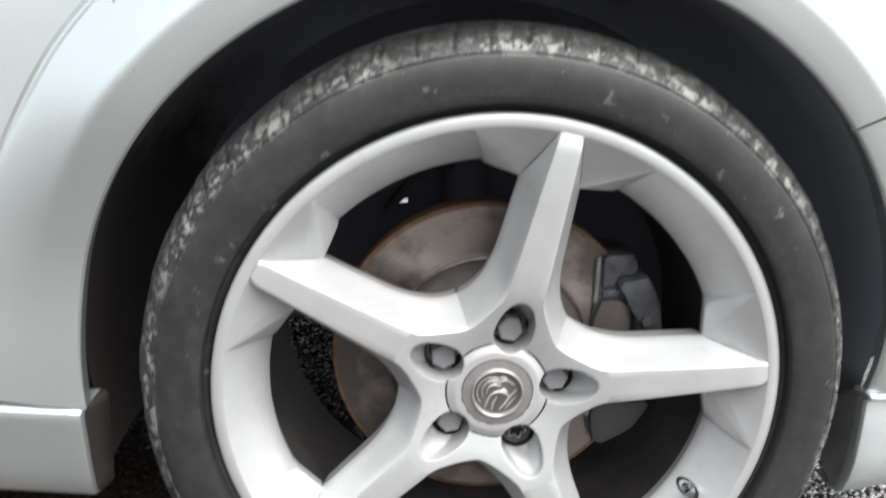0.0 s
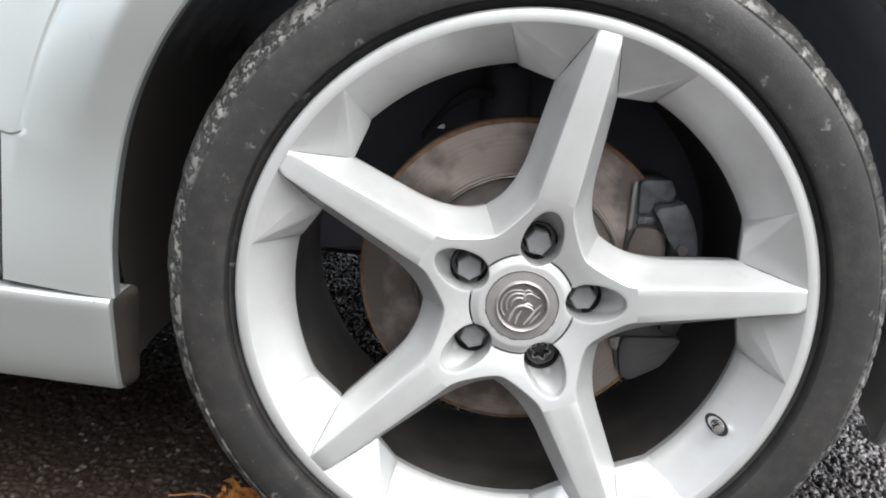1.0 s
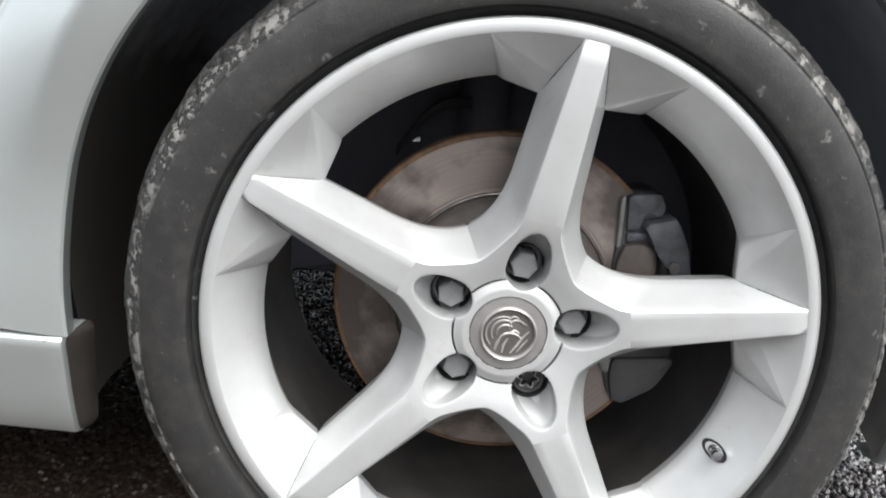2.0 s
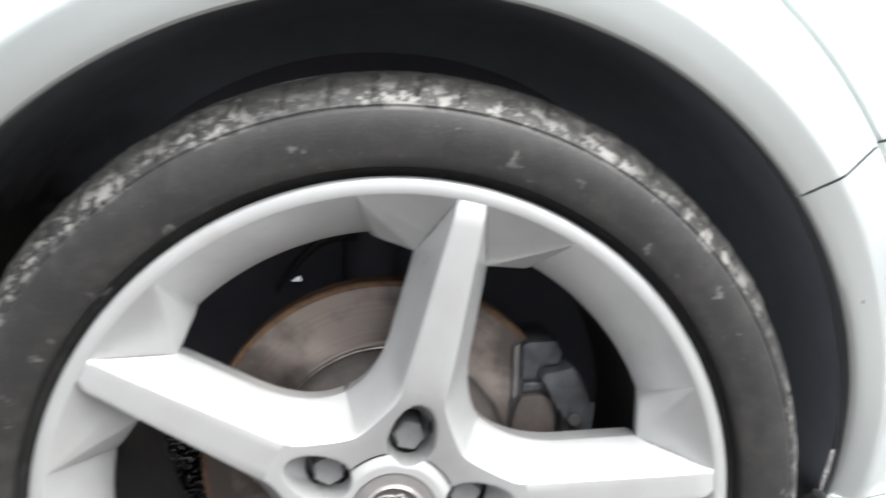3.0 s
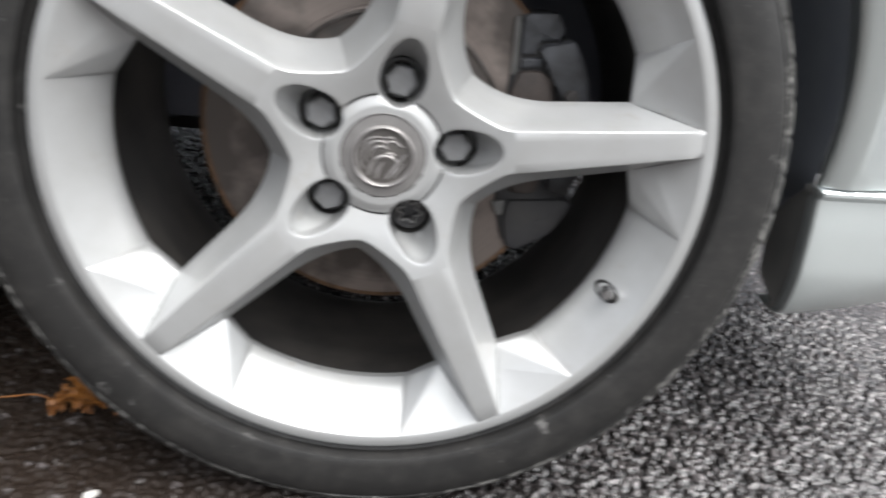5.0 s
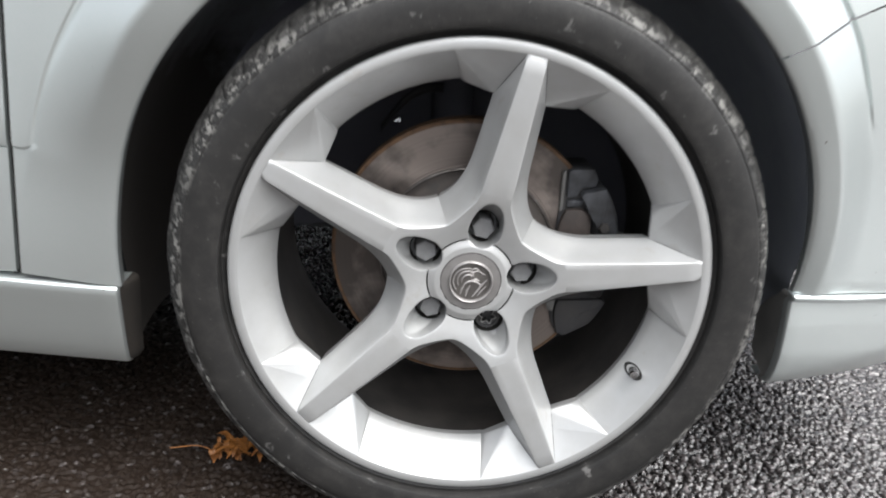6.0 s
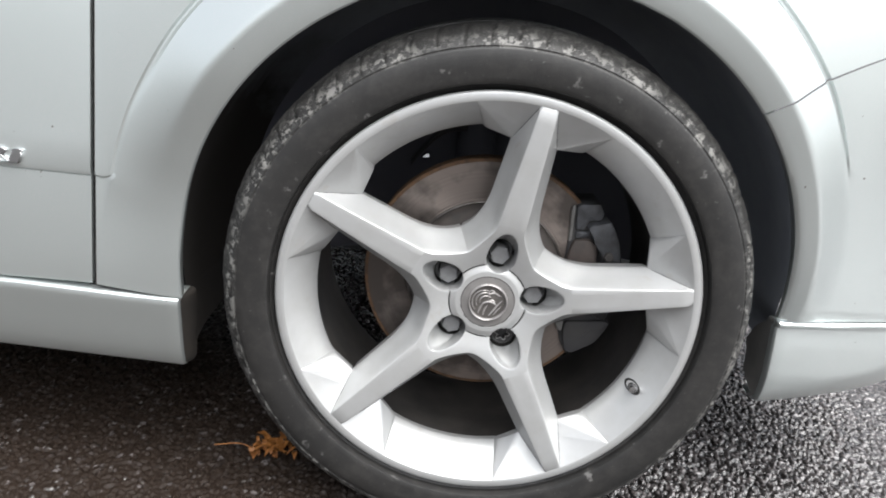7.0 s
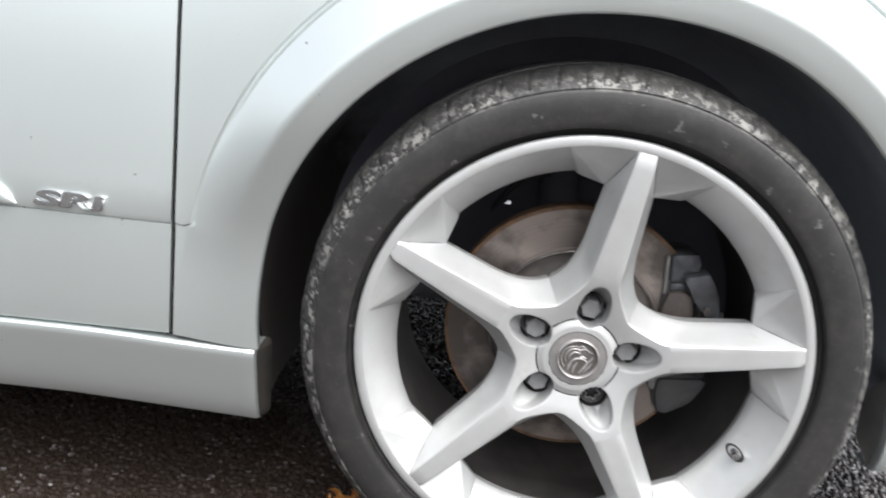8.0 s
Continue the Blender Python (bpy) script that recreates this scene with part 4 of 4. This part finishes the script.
    return Build().grid(raked(rows)).mesh("front_wing", PAINT, 24, 0)


part_mesh("front_wing", fender_mesh(), car, "silver front wing with a flared wheel arch")


# door with its step line
def door_mesh():
    b = Build()
    rows = []
    xs = [GAP_X - 0.0074, GAP_X - 0.0064, GAP_X - 0.0050] + list(np.linspace(-0.48, -1.60, 30))
    for i, x in enumerate(xs):
        zl = LINE_Z + 0.014 * (GAP_X - x)
        line = []
        edge = 0.016 if i == 0 else (0.0015 if i == 1 else 0.0)
        for t in np.linspace(0, 1, 10):
            z = 0.2815 + (zl - 0.2815 - 0.0016) * t
            line.append((x, lower_y(z) + edge, z))
        line.append((x, lower_y(zl) + 0.0016 + edge, zl - 0.0002))
        line.append((x, panel_y(x, zl) + 0.0008 + edge, zl + 0.0006))
        for t in np.linspace(0.01, 1, 14):
            z = zl + 0.0025 + (0.86 - zl) * t
            line.append((x, panel_y(x, z) + edge, z))
        line.insert(0, (x, lower_y(0.28) + edge + 0.0012, 0.2803))
        line.insert(0, (x, lower_y(0.28) + edge + 0.016, 0.2803))
        rows.append(line)
    return b.grid(raked(rows)).mesh("front_door", PAINT, 24, 0)


part_mesh("front_door", door_mesh(), car, "silver front door with a fine step line")
# dark seal behind the door gap
seal = Build()
seal.grid(raked([[(x, panel_y(x, z) + 0.010 if z > 0.415 else lower_y(z) + 0.010, z) for z in (0.27, 0.40, 0.414, 0.42, 0.5, 0.6, 0.7, 0.8, 0.86)] for x in (GAP_X - 0.013, GAP_X + 0.008)]))
seal.part("door_seal", BLACK, car, "black rubber seal in the door gap")


# sill
def sill_mesh():
    prof = [(0.060, 0.2790), (0.0265, 0.2778), (0.0222, 0.2768), (0.0197, 0.2748), (0.0190, 0.2715), (0.0194, 0.2670), (0.0206, 0.259), (0.0230, 0.245), (0.026, 0.22), (0.030, 0.198), (0.0345, 0.180), (0.0385, 0.1735), (0.046, 0.1705), (0.060, 0.1715)]
    rows = []

    def run(x, z):
        """The lower edge rises to the rear, the ledge dips to the front."""
        up = 0.0005 + 0.0090 * min(1.0, (-0.366 - x) / 0.23)
        dip = -0.0065 * float(smooth01((x + 0.60) / 0.23))
        k = float(smooth01((z - 0.17) / 0.10))
        return up * (1 - k) + dip * k

    for x, grow in ((-0.3655, 0.93), (-0.3660, 0.965), (-0.3672, 0.99), (-0.3690, 1.0), (-0.385, 1.0), (-0.40, 1.0), (-0.43, 1.0), (-0.47, 1.0), (-0.51, 1.0), (-0.55, 1.0), (-0.596, 1.0), (-0.7, 1.0), (-0.8, 1.0), (-1.2, 1.0), (-1.6, 1.0)):
        rows.append([(x, 0.10 + (y - 0.10) * grow if y < 0.1 else y, 0.225 + (z - 0.225) * (1 - (1 - grow) * 0.3) + run(x, z)) for y, z in prof])
    b = Build()
    b.grid(rows)
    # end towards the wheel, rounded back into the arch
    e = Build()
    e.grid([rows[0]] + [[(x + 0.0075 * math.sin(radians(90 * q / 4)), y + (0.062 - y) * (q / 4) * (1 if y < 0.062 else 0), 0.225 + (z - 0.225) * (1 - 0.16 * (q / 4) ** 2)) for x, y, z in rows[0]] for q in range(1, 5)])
    return b.mesh("side_sill", PAINT, 30, 0), e


sill_me, sill_end = sill_mesh()
sill = part_mesh("side_sill", sill_me, car, "silver side sill with a bright top ledge")
# grime coloured near black, to hold the arch's shadow on this end
sill_end.part("sill_end", SHADED_GRIME, sill, "road-grimed end of the sill, darkened as shade", 30, 0)


# bumper: plan line of the corner
PLAN = ((0.30, 0.036), (0.358, 0.042), (0.43, 0.050), (0.50, 0.063), (0.555, 0.079), (0.602, 0.100), (0.630, 0.122), (0.653, 0.155), (0.668, 0.20), (0.679, 0.27), (0.687, 0.40), (0.694, 0.80))
_plan_s = [PLAN[0][0]]
for (xa, ya_), (xb, yb_) in zip(PLAN, PLAN[1:]):
    _plan_s.append(_plan_s[-1] + math.hypot(xb - xa, yb_ - ya_))


def plan(s):
    """Place on the corner's plan line, s metres along it; s equals x at its start."""
    return float(np.interp(s, _plan_s, [p[0] for p in PLAN])), float(np.interp(s, _plan_s, [p[1] for p in PLAN]))


OUTER = ((0.470, 0.6505), (0.478, 0.592), (0.488, 0.53), (0.492, 0.480), (0.497, 0.468), (0.523, 0.437), (0.559, 0.396), (0.604, 0.353), (0.624, 0.330), (0.636, 0.306))


def wing_seam():
    """Line of the wing's front edge beyond the flare, as arrays of x, y, z."""
    deg = 43.32
    rc, yc = float(lerp_table(deg, CREASE_R)), arch_y(deg) + 0.024
    out = []
    for r in np.linspace(rc + 0.0034, 1.05, 60):
        d = radians(deg - (r - 0.364) * 32)
        x = r * math.cos(radians(deg))
        out.append((r * math.cos(d), yc + 0.0008 + 0.16 * (r - rc - 0.0034) + 0.25 * max(0, x - 0.3) ** 2, AXLE + r * math.sin(d)))
    return np.array(out).T


SEAM = wing_seam()


def bumper_mesh():
    b = Build()
    rows, upper = [], []
    for t in list(np.linspace(0, 0.84, 38)) + list(np.linspace(0.85, 1.0, 24)):
        deg = 43.0 * (1 - t) + 0.1 * t
        ra, rc = float(lerp_table(deg, ARCH_R)), float(lerp_table(deg, CREASE_R))
        ya = arch_y(deg)
        k = t * (len(OUTER) - 1)
        j = min(int(k), len(OUTER) - 2)
        os_, oz = (OUTER[j][0] + (OUTER[j + 1][0] - OUTER[j][0]) * (k - j), OUTER[j][1] + (OUTER[j + 1][1] - OUTER[j][1]) * (k - j))
        line = []

        def put(r, y):
            d = deg - max(0, r - 0.364) * 32 * max(0, 1 - (43.3 - deg) / 40)
            line.append((r * math.cos(radians(d)), y, AXLE + r * math.sin(radians(d))))
        roll = 0.12 + 0.88 * float(smooth01((deg - 2) / 26))
        put(ra + 0.020 * roll, ya + 0.034 * roll)
        put(ra + 0.005 * roll, ya + 0.006 + 0.020 * roll)
        put(ra + 0.0008, ya + 0.006 * roll)
        put(ra + 0.0004, ya + 0.0022)
        put(ra + 0.0022, ya + 0.0002)
        fadeout = smooth01((deg - 22) / 14)
        yc_flat = plan(rc * math.cos(radians(deg)))[1]
        yc = (ya + 0.024) * smooth01((deg - 5) / 30) + yc_flat * (1 - smooth01((deg - 5) / 30))
        # the panel ends in a rounded corner just above the ledge
        above = ra * math.sin(radians(deg))
        turn, lift = 0.385, 0.0065
        rate = (yc - ya + lift) / ((1 - min(turn, 0.5)) * (rc - ra))

        def eased(d, y):
            """Rounds the outer edge of the flare into the bumper where the groove has run out."""
            D = 0.020
            return y if d < -D else y * fadeout + (1 - fadeout) * (yc - rate * (D - d) ** 2 / (4 * D))

        def step(s_):
            """Set-back of the border along the ledge."""
            return 0.0014 * (1 - float(smooth01((above - 0.002 - 0.02 * max(0.0, 0.75 - s_) ** 2) / 0.012))) * float(smooth01((s_ - 0.25) / 0.3))
        for s_ in FLARE_S:
            put(ra + (rc - ra) * s_, eased(s_ * (rc - ra) + ra - rc, flare(s_, ya, yc, 0.10, turn, lift)) + step(s_))
        for d, dip in ((-0.0045, 0.0), (-0.0012, 0.0040), (0.0012, 0.0046), (0.0034, 0.0012)):
            put(rc + d, eased(d, yc) + dip * fadeout + step(1.0))
        x0, y0, z0 = line[-1]
        near = 1 - float(smooth01(t / 0.22))

        def meet(px, py, pz, along=1.0):
            """Draws the top of the bumper to the wing's edge."""
            if near <= 0:
                return (px, py, pz)
            dz = float(np.interp(px, SEAM[0], SEAM[2])) - 0.0022 - pz if t == 0 else (float(np.interp(px, SEAM[0], SEAM[2])) - (0.595 + (0.6505 - 0.595) * min(1, (px - 0.337) / 0.133))) 
            dy = float(np.interp(px, SEAM[0], SEAM[1])) - py
            return (px, py + dy * near * float(smooth01(along * 2)), pz + dz * near)
        over = -0.0115 * float(smooth01((oz - 0.47) / 0.18))
        for s_ in (0.1, 0.25, 0.4, 0.55, 0.7, 0.85, 0.96, 1.0):
            s = x0 + (os_ - x0) * s_
            z = z0 + (oz - z0) * s_
            px, py = plan(s)
            base = plan(x0)[1]
            y = py + (y0 - base) * (1 - smooth01(s_)) + over * smooth01(s_)
            line.append(meet(px, y, z, s_))
        # edge folded inward at the intake
        x, y, z = line[-1]
        line.append((x + 0.001, y + 0.002, z + 0.0))
        line.append((x + 0.006, y + 0.03, z))
        if oz >= 0.4679:
            upper.append([(x, y, z)] + [meet(plan(s)[0], plan(s)[1] + over, oz) for s in np.linspace(os_ + 0.004, 1.25, 44)])
            line[-2:] = [line[-3], line[-3]]
        rows.append(line)
    b.grid(rows)
    # upper bar of the bumper over the intake, its lower edge rolled under
    low = upper[-1]
    upper.append([(x, y + 0.0012, z - 0.003) for x, y, z in low])
    upper.append([(x, y + 0.006, z - 0.0055) for x, y, z in low])
    upper.append([(x, y + 0.03, z - 0.006) for x, y, z in low])
    upper.append([(x, y + 0.09, z) for x, y, z in low])
    b.grid(upper)
    # lower bar under the intake
    rows = []
    for s in np.linspace(0.615, 1.25, 24):
        px, py = plan(s)
        line = []
        for z, dy in ((0.352, 0.04), (0.354, 0.004), (0.350, 0.0), (0.325, -0.001), (0.306, -0.001)):
            line.append((px, py + dy + 0.0008, z))
        rows.append(line)
    b.grid(rows)
    return b.mesh("front_bumper", PAINT, 24, 0)


part_mesh("front_bumper", bumper_mesh(), car, "silver front bumper wrapping round the corner")


def lip_mesh():
    b = Build()
    rows = []
    for i, s in enumerate([0.3575, 0.3585, 0.3605] + list(np.linspace(0.365, 1.25, 60))):
        px, py = plan(s)
        low = float(np.interp(s, (0.35, 0.40, 0.47, 0.54, 0.60, 0.66, 0.8, 1.3), (0.1765, 0.1770, 0.1815, 0.1855, 0.192, 0.199, 0.206, 0.208)))
        end = (0.012, 0.004, 0.001)[i] if i < 3 else 0.0
        line = []
        for f, dy in ((1.0, 0.02), (0.995, 0.002), (0.988, -0.0026), (0.972, -0.0044), (0.952, -0.0042), (0.938, -0.0030), (0.915, -0.0018), (0.88, -0.0012), (0.80, -0.001), (0.72, -0.001), (0.66, -0.0005), (0.6, 0.000), (0.55, 0.0005), (0.50, 0.001), (0.45, 0.0015), (0.40, 0.002), (0.35, 0.003), (0.30, 0.0045), (0.22, 0.007), (0.08, 0.013), (0.02, 0.018), (0.0, 0.026), (0.02, 0.06)):
            z = low + (0.3055 - low) * f
            if f > 0.99:
                dy = 0.002 + (dy - 0.002) * float(smooth01((s - 0.362) / 0.02))
            crease = float(np.interp(s, (0.36, 0.45, 0.55, 0.64, 1.3), (0.10, 0.28, 0.50, 0.60, 0.60)))
            dy -= 0.0030 * (f > 0.935 and f < 0.99) * (1 - float(smooth01((s - 0.42) / 0.08)))
            dy += 0.052 * max(0.0, crease - f)
            line.append((px + 0.010 * (1 - f) * max(0, 1 - (s - 0.357) / 0.05), py + dy + end, z))
        rows.append(line)
    b.grid(rows)
    e = Build()
    sheet = []
    for x, y, z in rows[0][2:-1]:
        inner = float(np.interp(z, (0.178, 0.187, 0.193, 0.200, 0.215, 0.238, 0.245, 0.275, 0.300), (0.052, 0.058, 0.082, 0.104, 0.104, 0.104, 0.112, 0.090, 0.056)))
        sheet.append([(x - 0.003 * q, y + (max(inner, y + 0.006) - y) * q, z) for q in (0.0, 0.1, 0.3, 0.6, 0.9, 1.0)] + [(x + 0.003, max(inner, y + 0.006), z)])
    e.grid(sheet)
    return b.mesh("bumper_lip", PAINT, 26, 0), e


lip_me, lip_end = lip_mesh()
lip_ob = part_mesh("bumper_lip", lip_me, car, "silver lower bumper lip with a bright top edge")
lip_end.part("lip_flap", FLAP, lip_ob, "dark plastic flap at the end of the lip", 30, 0)

# intake with crossed mesh
back = Build()
back.grid([[(plan(s)[0] - 0.004, plan(s)[1] + 0.040, z) for z in np.linspace(0.33, 0.50, 6)] for s in np.linspace(0.478, 1.0, 16)])
back.part("intake_box", CHASSIS, car, "black box behind the bumper intake")
mesh_b = Build()
for fam in (1, -1):
    for q in range(-14, 44):
        pts = []
        for t in np.linspace(0, 1, 14):
            z = 0.345 + 0.135 * t
            s = 0.50 + q * 0.0115 + fam * 0.075 * (t - 0.5) * 1.0
            left = 0.492 + (0.468 - z) * 0.98
            if s < left or s > 0.66:
                continue
            px, py = plan(s)
            pts.append((px, py + 0.009, z))
        if len(pts) > 1:
            mesh_b.grid([[(x - 0.0012, y, z) for x, y, z in pts], [(x, y - 0.0022, z) for x, y, z in pts], [(x + 0.0012, y, z) for x, y, z in pts]])
mesh_b.part("intake_mesh", GRILLE, car, "grey plastic mesh in the bumper intake", 30, 0)

fin = Build()
fin.grid([[(plan(s)[0] + dx, plan(s)[1] + dy, z) for z in np.linspace(0.350, 0.470, 8)] for s, dx, dy in ((0.622, 0, 0.010), (0.6225, 0, 0.0), (0.628, 0.001, -0.001), (0.640, 0.001, 0.0), (0.642, 0.0, 0.012))])
fin.part("intake_fin", FLAP, car, "dark upright fin beside the intake", 30, 0)

# arch liner, inner walls and underbody
liner = Build()
rows = []
for deg in np.linspace(-10, 196, 92):
    ra = float(lerp_table(min(max(deg, 0), 190), ARCH_R))
    ya = arch_y(min(max(deg, 0), 184))
    line = []
    for r, y in ((ra + 0.006, ya + 0.020), (ra + 0.010, ya + 0.05), (ra + 0.012, 0.12), (ra + 0.010, 0.24), (ra - 0.02, 0.275), (0.24, 0.29), (0.06, 0.30)):
        z = AXLE + r * math.sin(radians(deg * (1 - 0.4 * float(smooth01((y - 0.10) / 0.10))) if deg < 0 else deg))
        r += 0.014 * float(smooth01(-deg / 5))
        line.append((r * math.cos(radians(deg)), y, max(z, 0.258) if y > 0.26 and deg > 100 else z))
    rows.append(line)
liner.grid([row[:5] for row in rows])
inner = Build()
inner.grid([row[4:] for row in rows])
inner.part("inner_wing", INNER, car, "black inner wing behind the wheel", 40, 0)
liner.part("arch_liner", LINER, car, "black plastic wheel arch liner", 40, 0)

under = Build()
under.grid([[(x, y, z) for x, z in ((-3.4, 0.195), (-1.6, 0.195), (-0.37, 0.190))] for y in (0.06, 0.5, 1.0, 1.66)])
under.grid([[(x, y, z) for x in (-0.37, 0.0, 0.36)] for y, z in ((0.285, 0.262), (0.42, 0.2165), (0.7, 0.2165), (1.1, 0.21), (1.45, 0.21))])
under.grid([[(x, y, 0.290) for x in (0.365, 0.45, 0.55, 0.64)] for y in (0.16, 0.6, 1.1, 1.6)])
under.part("underbody", CHASSIS, car, "black underbody of the car", 30, 0)
shell = Build()
shell.grid([[(x, y, 0.86 - 0.05 * max(0, x)) for x in (-3.4, -1.6, -0.9, -0.47)] for y in (0.085, 0.5, 1.2, 1.68)])
shell.grid([[(x, y, 0.82 - 0.10 * max(0, x - 0.2)) for x in (-0.47, 0.0, 0.4, 0.66)] for y in (0.07, 0.5, 1.2, 1.68)])
shell.grid([[(x, 1.69, z) for x in (-3.4, -1.6, -0.8, 0, 0.66)] for z in (0.2, 0.5, 0.85)])
shell.grid([[(-3.4, y, z) for y in (0.05, 0.6, 1.2, 1.69)] for z in (0.19, 0.5, 0.86)])
shell.grid([[(x, y, z) for x in (-3.4, -2.4, -1.59)] for y, z in ((0.060, 0.19), (0.026, 0.25), (0.024, 0.30), (0.026, 0.42), (0.045, 0.60), (0.085, 0.86))])
shell.part("body_shell", PAINT, car, "silver upper body of the car", 30, 0)

# ---- badge and moulding on the door ----
txt = bpy.data.curves.new("badge", "FONT")
txt.body, txt.size, txt.extrude, txt.bevel_depth, txt.shear, txt.offset = "SRi", 0.030, 0.0018, 0.0005, 0.12, 0.0011
tmp = new("badge_curve", txt)
dg = bpy.context.evaluated_depsgraph_get()
badge_me = bpy.data.meshes.new_from_object(tmp.evaluated_get(dg))
bpy.data.objects.remove(tmp)
xs_ = [v.co.x for v in badge_me.vertices]
ys_ = [v.co.y for v in badge_me.vertices]
x0_, x1_, z0_, z1_ = min(xs_), max(xs_), min(ys_), max(ys_)
for v in badge_me.vertices:
    fx, fz, d = (v.co.x - x0_) / (x1_ - x0_), (v.co.y - z0_) / (z1_ - z0_), v.co.z
    x = -0.6200 + 0.0830 * fx
    z = 0.4188 + 0.0180 * fz + 0.014 * (GAP_X - 0.09 - x)
    v.co = (x, panel_y(x, z) - 0.0016 - d, z)
badge_me.materials.clear()
badge_me.materials.append(CHROME)
part_mesh("badge", badge_me, car, "chrome SRi lettering badge")
strip = Build()
rows = []
for x, h in ((-0.664, 0.0008), (-0.667, 0.004), (-0.675, 0.012), (-0.686, 0.024), (-0.70, 0.034), (-0.80, 0.036), (-1.55, 0.036)):
    x += 0.022
    z0 = LINE_Z + 0.014 * (GAP_X - x) + 0.003
    y = panel_y(x, z0)
    rows.append([(x, y + 0.002, z0), (x, y - min(0.006, h * 0.5), z0 + h * 0.12), (x, y - min(0.008, h * 0.6), z0 + h * 0.5), (x, y - min(0.006, h * 0.5), z0 + h * 0.9), (x, y + 0.002, z0 + h)])
strip.grid(rows)
strip.part("side_moulding", PAINT, car, "pointed silver rubbing strip on the door", 30, 0)

# ---- fallen leaves ----
def leaf_clump():
    b = Build()
    rng = random.Random(23)
    for q in range(60):
        a, tilt, L, W = rng.uniform(0, 6.28), rng.uniform(-0.2, 0.7), rng.uniform(0.010, 0.024), rng.uniform(0.0014, 0.0046)
        ox, oy, oz = rng.gauss(0, 0.012), rng.gauss(0, 0.009), rng.uniform(0.003, 0.016)
        rows = []
        for i in range(6):
            t = i / 5
            wd = W * math.sin(math.pi * min(1, 0.08 + t * 0.92)) * (1 + 0.3 * rng.uniform(-1, 1))
            curl = 0.006 * math.sin(t * 3)
            cx, cy, cz = ox + math.cos(a) * L * (t - 0.4), oy + math.sin(a) * L * (t - 0.4), oz + L * tilt * (t - 0.3) * 0.6 + curl
            rows.append([(cx - math.sin(a) * wd * s, cy + math.cos(a) * wd * s, max(0.001, cz + 0.3 * wd * abs(s))) for s in (-1, 0, 1)])
        b.grid(rows)
    return b


leaf = leaf_clump().mesh("fallen_leaves", LEAF, 0, 0)
leaf_ob = tagged(new("fallen_leaves", leaf), "small clump of wet orange autumn leaves on asphalt", "leaves")
leaf_ob.location = (-0.272, 0.118, 0.0)
leaf_ob.scale = (1.1, 1.1, 1.0)
stalk = Build()
path = [(-0.02 - 0.055 * t, -0.004 + 0.010 * math.sin(t * 2.2), 0.006 + 0.003 * math.sin(t * 5)) for t in np.linspace(0, 1, 10)]
stalk.grid([[(x, y + 0.0010 * math.cos(radians(60 * j)), z + 0.0010 * math.sin(radians(60 * j))) for j in range(6)] for x, y, z in path], closed=True)
part_mesh("stalk", stalk.mesh("stalk", LEAF, 0, 0), leaf_ob)

# ---- loose stone chip ----
STONE = mottled("pale_stone", (0.62, 0.60, 0.57), (0.45, 0.43, 0.41), 0.5, 0.0, 200, 0.4)
bm = bmesh.new()
bmesh.ops.create_icosphere(bm, subdivisions=2, radius=0.0048)
rng = random.Random(4)
for v in bm.verts:
    v.co *= 1 + rng.uniform(-0.14, 0.14)
    v.co.z *= 0.55
    v.co.x *= 1.35
pebble_me = bpy.data.meshes.new("pebble")
bm.to_mesh(pebble_me)
bm.free()
pebble_me.materials.append(STONE)
pebble = tagged(new("pebble", pebble_me), "small pale stone chip lying on wet asphalt", "stone")
pebble.location, pebble.rotation_euler = (-0.219, -0.010, 0.0025), (0, 0, 0.5)
